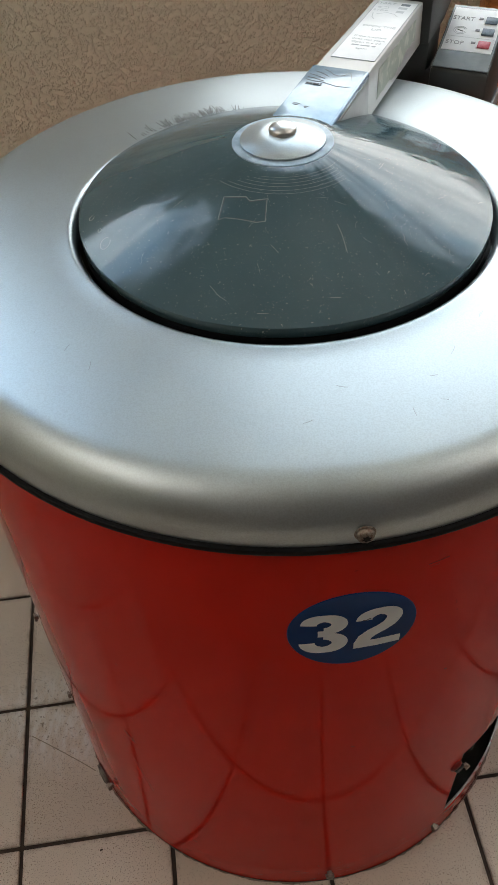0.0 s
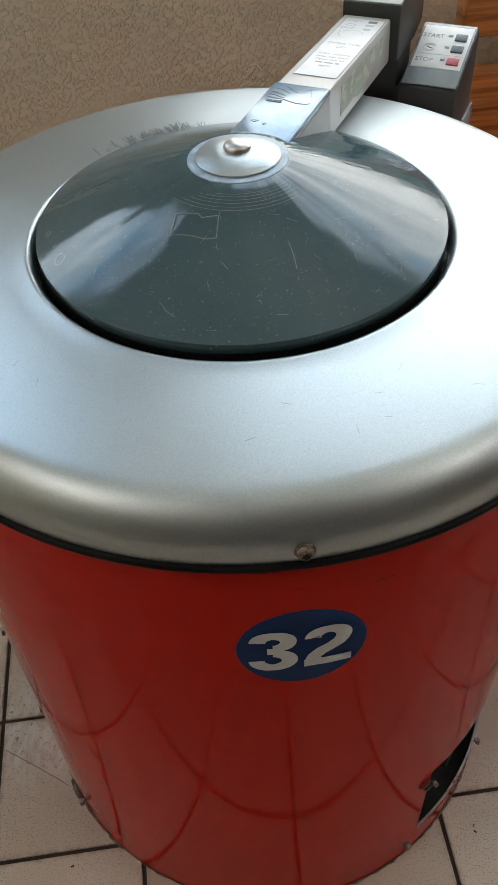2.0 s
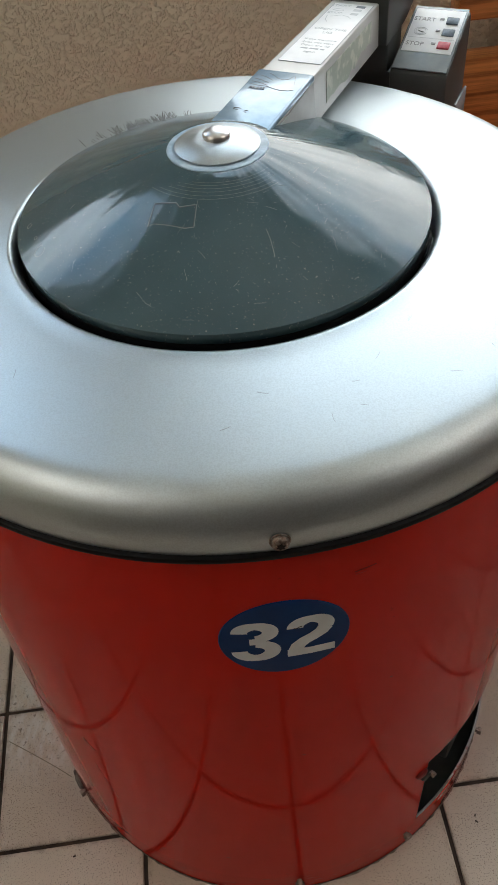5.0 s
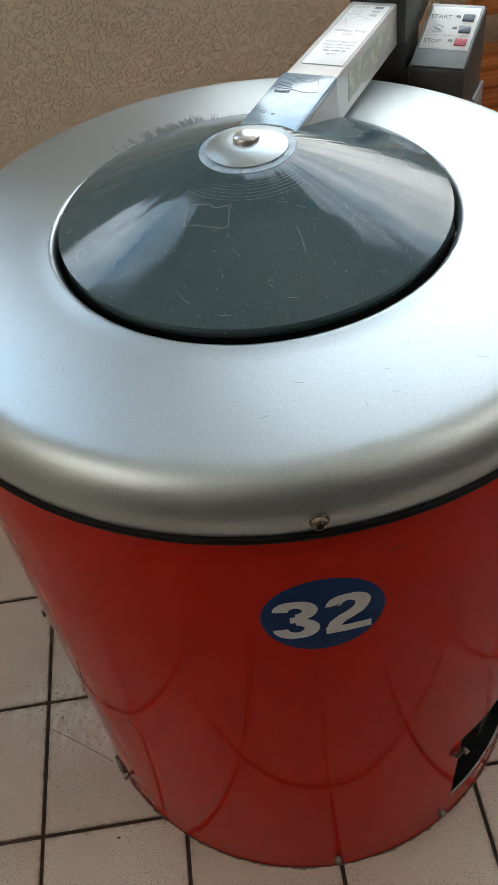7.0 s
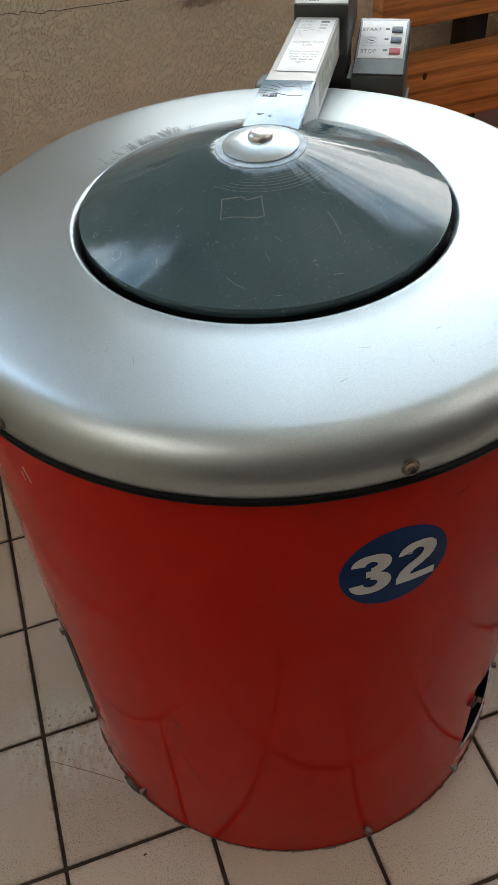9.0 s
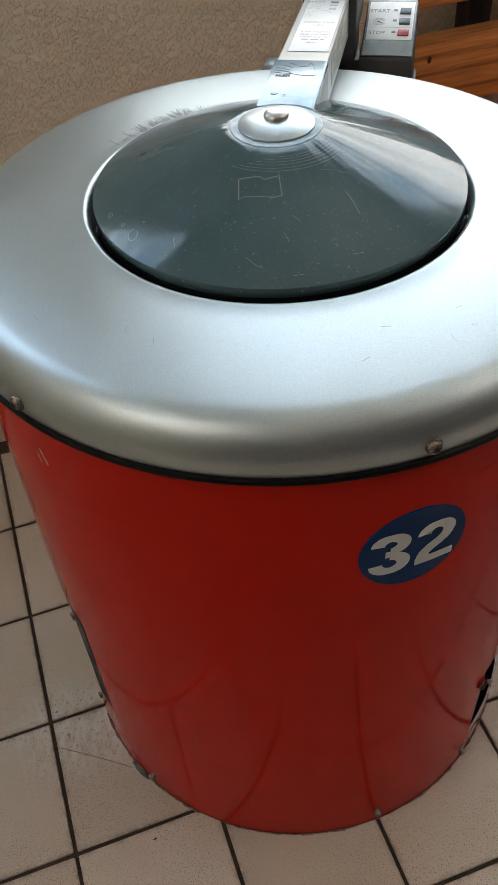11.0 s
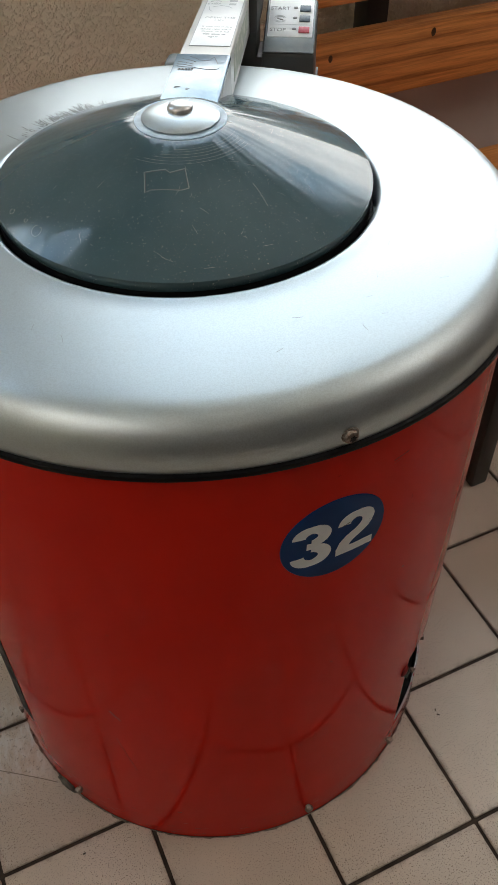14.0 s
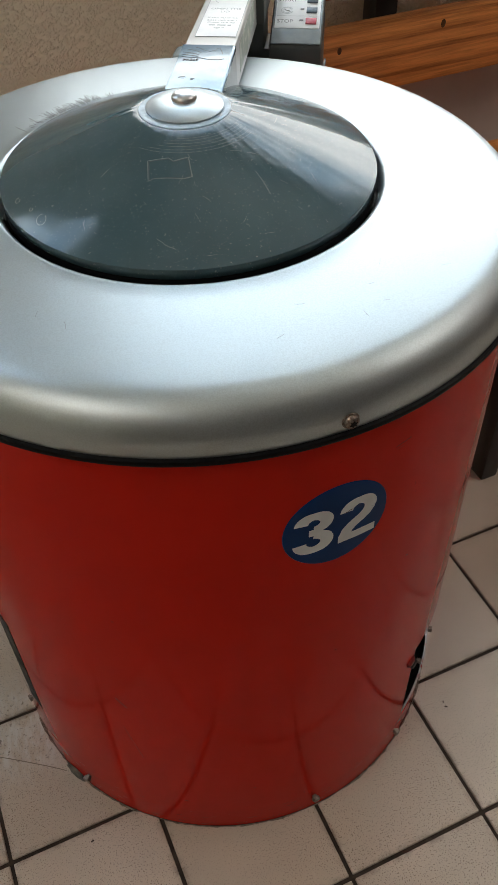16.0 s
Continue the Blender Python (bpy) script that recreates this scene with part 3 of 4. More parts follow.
# round number badge
disc = bmesh.new()
rings = [[disc.verts.new((rr * math.cos(2 * math.pi * i / 64), rr * math.sin(2 * math.pi * i / 64), 0.0006 if rr < 0.0493 else 0.0)) for i in range(64)] for rr in (0.0498, 0.0492, 0.040, 0.030, 0.020, 0.010)]
for a, b2 in zip(rings, rings[1:]):
    for i in range(64):
        disc.faces.new((a[i], a[(i + 1) % 64], b2[(i + 1) % 64], b2[i]))
disc.faces.new(rings[-1])
badge = part("number_badge", wrap(disc, R, FRONT, 0.6155), M_BADGE, dryer, "round blue vinyl badge")


def band(path, width, lift=0.0006):
    """A broad flat letter stroke along a path, its width given at each point."""
    bm = bmesh.new()
    pts = [Vector((*p, 0)) for p in path]
    last = None
    for i, p in enumerate(pts):
        d = (pts[min(i + 1, len(pts) - 1)] - pts[max(i - 1, 0)]).normalized()
        n = Vector((-d.y, d.x, 0)) * width[i] / 2
        row = [bm.verts.new(p + n * (1 - 2 * k / 4) + Vector((0, 0, lift))) for k in range(5)]
        if last:
            for k in range(4):
                bm.faces.new((last[k], last[k + 1], row[k + 1], row[k]))
        last = row
    return bm


def arc(cx, cy, rx, ry, a0, a1, n):
    return [(cx + rx * math.cos(radians(a)), cy + ry * math.sin(radians(a))) for a in np.linspace(a0, a1, n)]


def joined(*bms):
    out = bmesh.new()
    for bm in bms:
        me = bpy.data.meshes.new("piece")
        bm.to_mesh(me)
        bm.free()
        out.from_mesh(me)
        bpy.data.meshes.remove(me)
    return out


def bowl(cx, cy, rx, ry, a0, a1, n):
    """A letter bowl, thicker at its sides than at top and bottom."""
    return band(arc(cx, cy, rx, ry, a0, a1, n), [0.0088 + 0.0036 * abs(math.cos(radians(a))) for a in np.linspace(a0, a1, n)])


# the figure 3: two bowls and a short middle bar
three = joined(bowl(0.0, 0.0135, 0.0116, 0.0088, 182, -90, 26), bowl(0.0, -0.0124, 0.0126, 0.0098, 90, -182, 26), band([(-0.0045, 0.0012), (0.002, 0.0012)], [0.0085, 0.0085], 0.0008))
three.transform(Matrix.Translation((-0.0222, -0.0008, 0)))
part("digit", wrap(three, R + 0.0006, FRONT, 0.6155), M_DIGIT, badge, "white figure 3")
# the figure 2: a hook, a sloping stroke and a foot
diag = [(0.0112, 0.0085), (0.0080, 0.0030), (0.0020, -0.0020), (-0.0050, -0.0065), (-0.0100, -0.0120), (-0.0122, -0.0200)]
two = joined(bowl(0.0, 0.0125, 0.0118, 0.0096, 182, -25, 24), band(diag, [0.0122, 0.0118, 0.0112, 0.0112, 0.0116, 0.0120], 0.0007), band([(-0.0182, -0.0218), (0.0, -0.0218), (0.0186, -0.0218)], [0.0096] * 3, 0.0008))
two.transform(Matrix.Translation((0.0195, 0.0004, 0)))
part("digit", wrap(two, R + 0.0007, FRONT, 0.6155), M_DIGIT, badge, "white figure 2")

# scuffs and scratches in the enamel: bearing, height, (x, y) path in millimetres, width
for az, z, path, wd, mat, name in (
        (-122.2, 0.326, ((-5, 8), (-2, 3), (2, -3), (6, -9)), 3.2, M_REDSCUFF, "scuff"), (-122.9, 0.262, ((-1, 6), (3, -14), (9, -42), (15, -70)), 0.7, M_REDSCUFF, "scratch"),
        (-70.0, 0.6835, ((-8, -1.4), (-2, -0.3), (3, 0.2), (8, 1.2)), 0.9, M_SOIL, "scratch"), (-70.6, 0.6790, ((-4, -0.5), (0, 0.1), (4, 0.5)), 0.6, M_REDSCUFF, "scratch"),
        (-64.2, 0.505, ((-1.5, 0.3), (0.2, 0), (1.5, -0.6)), 1.0, M_DIRT, "scratch"), (-78.9, 0.4026, ((-1.6, 0.8), (0, -0.2), (1.6, -0.8)), 0.9, M_DIRT, "scratch"),
        (-119.4, 0.494, ((-1, 0.5), (0, 0), (1.2, -0.4)), 0.9, M_DIRT, "scratch"), (-142.0, 0.674, ((-3, 9), (-1, 3), (1.5, -3), (3, -8)), 2.2, M_SCRAPE, "scratch"),
        (-143.4, 0.668, ((-1, 5), (0, 0), (1.5, -5)), 1.4, M_SCRAPE, "scratch"), (-96, 0.118, ((-2, 0.4), (0, 0), (2.5, -0.5)), 0.8, M_DIRT, "scratch"), (-112, 0.082, ((-3, 0.2), (0, 0), (3, -0.8)), 0.9, M_DIRT, "scratch")):
    bm = stroke(bmesh.new(), [(x / 1000, y / 1000) for x, y in path], wd / 1000, 0.00012)
    part(name, wrap(bm, R, az, z), mat, body)
# rubbed dirt low on the casing
rnd = random.Random(21)
for k in range(150):
    az, z = rnd.uniform(-150, -45), 0.006 + 0.06 * rnd.random() ** 2.2
    ln = rnd.uniform(0.8, 5.0) / 1000
    bm = stroke(bmesh.new(), [(-ln, 0), (0, rnd.uniform(-0.4, 0.4) / 1000), (ln, rnd.uniform(-0.5, 0.5) / 1000)], rnd.uniform(0.3, 0.9) / 1000, 0.00006)
    part("scuff", wrap(bm, R, az, z), M_SOIL if k % 2 else M_REDSCUFF, body)
bm = stroke(bmesh.new(), [(0.0066, 0.0135), (0.0085, 0.0128), (0.0110, 0.0145), (0.0128, 0.0150)], 0.0008, 0.0001)
part("scratch", wrap(bm, R + 0.0015, FRONT, 0.6155), M_DIRT, badge)

# ---- lid
LID = [(0.1680, 0.7844), (0.1718, 0.7848), (0.1730, 0.7864), (0.1732, 0.7934), (0.1728, 0.7944), (0.160, 0.8005), (0.145, 0.8067), (0.125, 0.8150), (0.105, 0.8231), (0.085, 0.8309), (0.065, 0.8384), (0.050, 0.8435), (0.044, 0.8455)]


def lid_z(r):
    return float(np.interp(r, [p[0] for p in LID[::-1]], [p[1] for p in LID[::-1]]))


lid = part("lid", lathe(LID + [(0.0405, 0.8460), (0.020, 0.8470), (0.0, 0.8470)], 160), M_LID, dryer, "scratched smoky plastic lid, closed")
part("seal", lathe([(0.1640, 0.7725), (0.1708, 0.7725), (0.1724, 0.7748), (0.1727, 0.7815), (0.1716, 0.7840), (0.1690, 0.7850), (0.1640, 0.7840)], 128, True), M_RUBBER, lid, "black rubber lid seal")
part("collar", lathe([(0.0412, 0.8458), (0.0408, 0.8466), (0.0390, 0.8471), (0.0, 0.8476)], 96), M_COLLAR, lid, "worn shiny ring round the hub")
part("cap_washer", lathe([(0.0345, 0.8479), (0.0345, 0.8487), (0.0338, 0.8493), (0.020, 0.8535), (0.016, 0.8544), (0.0, 0.8545)], 96), M_ALU, lid, "dished aluminium washer")
part("cap_bolt", lathe([(0.0112, 0.8545), (0.0112, 0.8568), (0.0100, 0.8586), (0.0070, 0.8602), (0.0035, 0.8610), (0.0, 0.8612)], 48), M_STEEL, lid, "domed steel bolt head")


def lid_line(pts, width):
    """A fine scratch over the lid through points (x, y)."""
    bm = stroke(bmesh.new(), pts, width, 0.00004)
    for v in bm.verts:
        v.co.z += lid_z(math.hypot(v.co.x, v.co.y)) + 0.0001
    return bm


# moulded outline on the lid
emblem = [(-0.0240, -0.0630), (-0.0030, -0.0645), (0.0010, -0.0690), (0.0165, -0.0665), (0.0180, -0.0890), (0.0100, -0.0905), (-0.0050, -0.0875), (-0.0200, -0.0850), (-0.0255, -0.0870), (-0.0240, -0.0630)]
turn = Matrix.Rotation(radians(-8), 2)
dense = [tuple(Vector(a).lerp(Vector(b), k / 6)) for a, b in zip(emblem, emblem[1:]) for k in range(6)] + [emblem[-1]]
emb = lid_line([tuple(turn @ Vector((0.84 * (x + 0.004), 0.86 * (y + 0.077))) + Vector((-0.0305, -0.0765))) for x, y in dense], 0.0006)
part("moulded_outline", emb, M_SCRATCH, lid, "faint moulded outline")
emb = lid_line([tuple(turn @ Vector((0.81 * (x + 0.004), 0.81 * (y + 0.077))) + Vector((-0.0303, -0.0768))) for x, y in dense], 0.0007)
part("moulded_outline", emb, M_INK, lid, "dark inner line of the moulded outline")
rnd = random.Random(5)
for k in range(48):
    r0, a0 = rnd.uniform(0.06, 0.165), rnd.uniform(-3.0, 0.0)
    x, y, d, ln = r0 * math.cos(a0), r0 * math.sin(a0), rnd.uniform(0, 6.3), rnd.uniform(0.002, 0.011)
    pts = [(x + ln * t * math.cos(d + rnd.uniform(-0.15, 0.15)), y + ln * t * math.sin(d)) for t in (0, 0.3, 0.6, 1.0)]
    if max(math.hypot(*p) for p in pts) < 0.168:
        part("scratch", lid_line(pts, rnd.uniform(0.00014, 0.00030)), M_SCRATCH, lid)
for k, rr in enumerate((0.0515, 0.0540, 0.0570, 0.0600, 0.0635, 0.0665)):
    part("scratch", lid_line([(rr * math.cos(a), rr * math.sin(a)) for a in np.linspace(-1.9 - 0.1 * k, -0.75, 24)], 0.00025), M_SCRATCH, lid)

# dried drop marks near the lid's edge
for x, y, w in ((-0.1410, -0.0720, 0.0060), (-0.1480, -0.0540, 0.0020), (-0.1580, -0.0330, 0.0030)):
    part("drop_mark", lid_line(arc(x, y, w * 0.7, w, 60, 380, 18), 0.0006), M_SCRATCH, lid)

part("scratch", lid_line([(0.040, -0.090), (0.043, -0.098), (0.045, -0.106), (0.0465, -0.113)], 0.0004), M_SCRATCH, lid)

# rubbed streaks on the top ring
rnd = random.Random(9)
for k in range(190):
    az = radians(rnd.gauss(117, 8.5))
    r0 = rnd.uniform(0.187, 0.192)
    r1 = r0 + 0.003 + 0.018 * rnd.random() ** 1.5
    skew = rnd.uniform(-0.01, 0.03)
    bm = stroke(bmesh.new(), [(r * math.cos(az - skew * (r - r0) / 0.02), r * math.sin(az - skew * (r - r0) / 0.02)) for r in np.linspace(r0, r1, 4)], rnd.uniform(0.0003, 0.0008), 0.00003)
    for v in bm.verts:
        v.co.z += 0.7865 - (math.hypot(v.co.x, v.co.y) - 0.188) * 0.085
    part("rub_mark", bm, M_RUB, top_ring)

# fine scratches on the aluminium
for k in range(16):
    r0, a0 = rnd.uniform(0.20, 0.27), rnd.uniform(-2.9, 0.1)
    x, y, d, ln = r0 * math.cos(a0), r0 * math.sin(a0), rnd.uniform(0, 6.3), rnd.uniform(0.002, 0.009)
    pts = [(x + ln * t * math.cos(d + 0.2 * t), y + ln * t * math.sin(d + 0.2 * t)) for t in (0, 0.33, 0.66, 1.0)]
    if all(0.195 < math.hypot(*p) < 0.272 for p in pts):
        bm = stroke(bmesh.new(), pts, rnd.uniform(0.00025, 0.0005), 0.00008)
        for v in bm.verts:
            v.co.z += float(np.interp(math.hypot(v.co.x, v.co.y), (0.200, 0.22, 0.25, 0.275), (0.7855, 0.7838, 0.7812, 0.7787)))
        part("scratch", bm, M_SCUFF, top_ring)

# ---- lid arm, in its own frame
arm = part("lid_arm", wedge([(0.036, 0.8418), (0.150, 0.8422), (0.353, 0.8352), (0.358, 0.7880), (0.168, 0.7930), (0.156, 0.7975), (0.060, 0.8375)], -0.0255, 0.0265, 0.0022), M_ARM, dryer, "pale grey lever arm")
arm.matrix_local = A
slope = -math.degrees(math.atan2(0.0070, 0.203))
plate = part("press_plate", wedge([(0.030, 0.8434), (0.149, 0.8440), (0.149, 0.8420), (0.030, 0.8414)], -0.0262, 0.0252, 0.0006), M_PRESS, arm, "scuffed shiny press plate")
part("plate_lip", wedge([(0.036, 0.8405), (0.036, 0.8440), (0.146, 0.8446), (0.149, 0.8436), (0.149, 0.8385), (0.110, 0.8385)], 0.0246, 0.0278, 0.0012), M_PRESS, arm)
part("sleeve_cheek", wedge([(0.066, 0.8362), (0.148, 0.8388), (0.1545, 0.7990), (0.140, 0.8045)], 0.0266, 0.0274, 0.0002), M_CHEEK, arm, "dull grey side cheek")
t = lettering("PRESS", 0.0060, 0.0002, 0.0)
t.transform(pose(-0.0125, 0.1105, 0.8441, 0, 0, 3))
part("raised_word", t, M_INK, arm)
# raised outline of an open palm
palm = [[(-0.0225, 0.1235), (-0.016, 0.1225), (-0.010, 0.1205), (-0.006, 0.1190)], [(-0.0225, 0.1295), (-0.016, 0.1280), (-0.010, 0.1255), (-0.0065, 0.1240)], [(-0.0190, 0.1365), (-0.013, 0.1345), (-0.008, 0.1315), (-0.0045, 0.1290)],
        [(-0.0120, 0.1420), (-0.0065, 0.1390), (-0.0015, 0.1340), (0.004, 0.1325), (0.0085, 0.1345), (0.0105, 0.1400), (0.0125, 0.1412), (0.0150, 0.1340), (0.0175, 0.1255)],
        [(-0.0225, 0.1185), (-0.014, 0.1165), (-0.006, 0.1165), (0.001, 0.1140), (0.008, 0.1120), (0.0165, 0.1125), (0.0200, 0.1150)]]
for p in palm:
    bm = stroke(bmesh.new(), p, 0.0005, 0.0004)
    bm.transform(Matrix.Translation((0, 0, 0.8437)))
    part("raised_line", bm, M_INK, arm)
for x, y, w in ((-0.014, 0.070, 0.0035), (-0.004, 0.067, 0.0018)):
    bm = stroke(bmesh.new(), arc(x, y, w, 0.0016, 20, 300, 9), 0.0006, 0.0004)
    bm.transform(Matrix.Translation((0, 0, 0.8435)))
    part("raised_line", bm, M_INK, arm)


def arm_top(y):
    return 0.8422 - (y - 0.150) * 0.0070 / 0.203


def on_arm(x, y, lift=0.0006):
    return pose(x, y, arm_top(y) + lift, slope, 0, 0)


card = boxes((-0.0185, 0.0240, -0.0805, 0.0835, -0.0002, 0.0004), bevel=0.00015)
card.transform(on_arm(0, 0.257, 0.0002))
card = part("instruction_label", card, M_LABEL, arm, "white printed instruction label")
edge = bmesh.new()
for p in ([(-0.0185, -0.0805), (0.0240, -0.0805)], [(0.0240, -0.0805), (0.0240, 0.0835)], [(-0.0185, -0.0805), (-0.0185, 0.0835)]):
    stroke(edge, p, 0.0005, 0.00046)
edge.transform(on_arm(0, 0.257, 0.0002))
part("printed_border", edge, M_TEXT, card)
for text, x, y, size, mat in (("START", -0.009, 0.333, 0.0075, M_FAINT), ("STOP", -0.009, 0.311, 0.0065, M_FAINT), ("OPEN THE", 0.003, 0.264, 0.0072, M_TEXT), ("LID", 0.003, 0.2545, 0.0072, M_TEXT)):
    t = lettering(text, size, 0.00005)
    t.transform(on_arm(x, y, 0.00068))
    part("printed_word", t, mat, card)
for k, text in enumerate(("If the machine", "does not start", "Open the lid", "", "again")):
    if text:
        t = lettering(text, 0.0058, 0.00005)
        t.transform(on_arm(0.003, 0.2345 - 0.0078 * k, 0.00068))
        part("printed_word", t, M_TEXT, card)
    else:
        bar = boxes((-0.012, -0.005, -0.0014, 0.0014, 0, 0.0001), (-0.003, 0.006, -0.0014, 0.0014, 0, 0.0001), (0.008, 0.012, -0.0014, 0.0014, 0, 0.0001))
        bar.transform(on_arm(0.003, 0.2345 - 0.0078 * k, 0.00062))
        part("text_bar", bar, M_TEXT, card, smooth=False)
for x, y, w in ((0.0125, 0.333, 0.0095), (0.012, 0.3225, 0.009), (0.012, 0.311, 0.008)):
    key = boxes((-w / 2, w / 2, -0.0032, 0.0032, 0, 0.0001))
    key.transform(on_arm(x, y, 0.00062))
    part("printed_key", key, M_BLUEKEY if y > 0.33 else M_FAINT, card, smooth=False)
for p in ([(-0.014, 0.320), (-0.010, 0.324), (-0.004, 0.323), (-0.002, 0.319), (-0.008, 0.317), (-0.014, 0.320)], [(-0.010, 0.300), (0.0, 0.306), (0.008, 0.303), (0.013, 0.297)], [(-0.014, 0.302), (-0.012, 0.290), (-0.008, 0.284)]):
    bm = stroke(bmesh.new(), [(x, y - 0.257) for x, y in p], 0.0007, 0.0001)
    bm.transform(on_arm(0, 0.257, 0.00062))
    part("printed_sketch", bm, M_FAINT, card)
# torn sticker on the arm's side
st = bmesh.new()
top, bot = [], []
rnd = random.Random(3)
for i, y in enumerate(np.linspace(0.185, 0.325, 14)):
    hi = arm_top(y) - 0.009
    lo2 = hi - 0.018 - (0.010 if i < 9 else 0.004) + rnd.uniform(-0.003, 0.003)
    top.append((y, hi)), bot.append((y, lo2))
st.faces.new([st.verts.new((0.0266, y, z)) for y, z in top + bot[::-1]])
ex = bmesh.ops.extrude_face_region(st, geom=list(st.faces))
bmesh.ops.translate(st, verts=[v for v in ex["geom"] if isinstance(v, bmesh.types.BMVert)], vec=(0.0004, 0, 0))
part("torn_sticker", st, M_WORN, arm, "torn pale green sticker")

# ---- hinge column behind the arm
col_ = part("hinge_column", boxes((-0.010, 0.034, 0.372, 0.425, 0.66, 0.7915), bevel=0.003), M_DARK, dryer, "black hinge column")
col_.matrix_local = A
cap = part("column_cap", wedge([(0.3560, 0.7900), (0.3560, 0.8478), (0.462, 0.8590), (0.462, 0.8000), (0.43, 0.7900)], -0.0290, 0.0360, 0.002), M_DARK, dryer, "dark head block with a pale top plate")
cap.matrix_local = A
tilt_c = math.degrees(math.atan2(0.0112, 0.106))
cp = boxes((-0.0275, 0.0345, -0.051, 0.051, 0, 0.0008), bevel=0.0002)
cp.transform(pose(0, 0.409, 0.8534, tilt_c, 0, 0))
part("top_plate", cp, M_ARM, cap, "pale scuffed top plate")
t = lettering("PRESS", 0.0085, 0.0002, 0.0002)
t.transform(pose(-0.010, 0.3665, 0.8498, tilt_c, 0, 0))
part("raised_word", t, M_INK, cap)
bm = stroke(bmesh.new(), [(-0.022, 0.377), (-0.004, 0.376), (0.008, 0.371), (0.018, 0.3705), (0.024, 0.374), (0.024, 0.392)], 0.0010, 0.0006)
for v in bm.verts:
    v.co.z += 0.8542 + (v.co.y - 0.409) * 0.1057
part("raised_line", bm, M_INK, cap)

# ---- control box
zf = lambda y: 0.7680 + (y - 0.352) * 0.34
BX0, BX1 = 0.0415, 0.1065
ctrl = part("control_box", wedge([(0.352, 0.66), (0.352, 0.766), (0.356, 0.7690), (0.446, 0.7995), (0.452, 0.798), (0.452, 0.66)], BX0, BX1, 0.003), M_DARK, dryer, "anthracite control box with a sloping white panel")
ctrl.matrix_local = A
sl = math.degrees(math.atan(0.34))


def on_panel(x, y, lift=0.0):
    return pose(x, y, zf(y) + 0.0008 + lift, sl, 0, 0)


bz = boxes((BX0 + 0.002, BX1 - 0.002, -0.0495, 0.0500, -0.0010, 0.0006), bevel=0.0005)
bz.transform(on_panel(0, 0.4005))
part("bezel", bz, M_GREYFRAME, ctrl, "grey bezel")
wp = boxes((BX0 + 0.0045, BX1 - 0.0045, -0.0335, 0.0345, 0, 0.0012), bevel=0.0004)
wp.transform(on_panel(0, 0.4105))
panel = part("white_panel", wp, M_LABEL, ctrl, "white printed key panel")
for text, x, y, mat in (("START", 0.0595, 0.4265, M_PRINT), ("STOP", 0.0585, 0.3895, M_PRINT)):
    t = lettering(text, 0.0084, 0.0001, 0.0)
    t.transform(on_panel(x, y, 0.0014))
    part("printed_word", t, mat, panel)
for y, mat in ((0.4262, M_BLUEKEY), (0.4085, M_BLUEKEY), (0.3895, M_REDKEY)):
    kb = boxes((-0.0068, 0.0068, -0.0052, 0.0052, 0, 0.0022), bevel=0.0008)
    kb.transform(on_panel(0.0912, y, 0.0010))
    part("key", kb, mat, panel, "red stop key" if mat is M_REDKEY else "slate blue key")
    ld = boxes((-0.0024, 0.0024, -0.0013, 0.0013, 0, 0.0008))
    ld.transform(on_panel(0.0790, y + 0.002, 0.0012))
    part("indicator", ld, M_PRINT, panel, smooth=False)
bm = stroke(bmesh.new(), [(-0.0035, 0.001), (0.0, -0.0005), (0.0035, -0.0015)], 0.0011, 0.0003)
bm.transform(on_panel(0.0600, 0.4085, 0.0012))
part("printed_sketch", bm, M_INK, panel)
for rr in (0.0075, 0.0055):
    bm = stroke(bmesh.new(), arc(0, 0, rr, rr * 0.8, 20, 340, 20), 0.0006, 0.0003)
    bm.transform(on_panel(0.0600, 0.4085, 0.0012))
    part("printed_sketch", bm, M_FAINT, panel)
bm = stroke(bmesh.new(), [(-0.026, 0), (0.026, 0)], 0.0004, 0.0002)
bm.transform(on_panel(0.074, 0.3990, 0.0012))
part("printed_line", bm, M_FAINT, panel)
br = part("bracket", boxes((-0.036, BX0 + 0.001, 0.372, 0.425, 0.700, 0.7560), bevel=0.002), M_DARK, dryer, "dark bracket between column and control box")
br.matrix_local = A
pin = part("hinge_end", boxes((-0.088, -0.037, 0.376, 0.414, 0.69, 0.7440), bevel=0.009, seg=3), M_GREYFRAME, dryer, "rounded grey hinge end")
pin.matrix_local = A
bk = part("back_plate", boxes((BX1 + 0.0002, BX1 + 0.0035, 0.405, 0.458, 0.66, 0.712), bevel=0.001), M_GREYFRAME, ctrl)

# ---------------------------------------------------------------- bench
BV = 0.505                       # front of the backrest boards
BU0, BU1 = 0.362, 1.95
bench = thing("bench", "varnished pine slatted bench on a black steel frame", "bench", m=G)


def board(name, x0, x1, y0, y1, z0, z1):
    """A rounded plank with its own grain, as a part of the bench."""
    cx, cy, cz = (x0 + x1) / 2, (y0 + y1) / 2, (z0 + z1) / 2
    ob = part(name, boxes((x0 - cx, x1 - cx, y0 - cy, y1 - cy, z0 - cz, z1 - cz), bevel=0.004), M_PINE, bench, "varnished pine board")
    ob.location = (cx, cy, cz)
    return ob


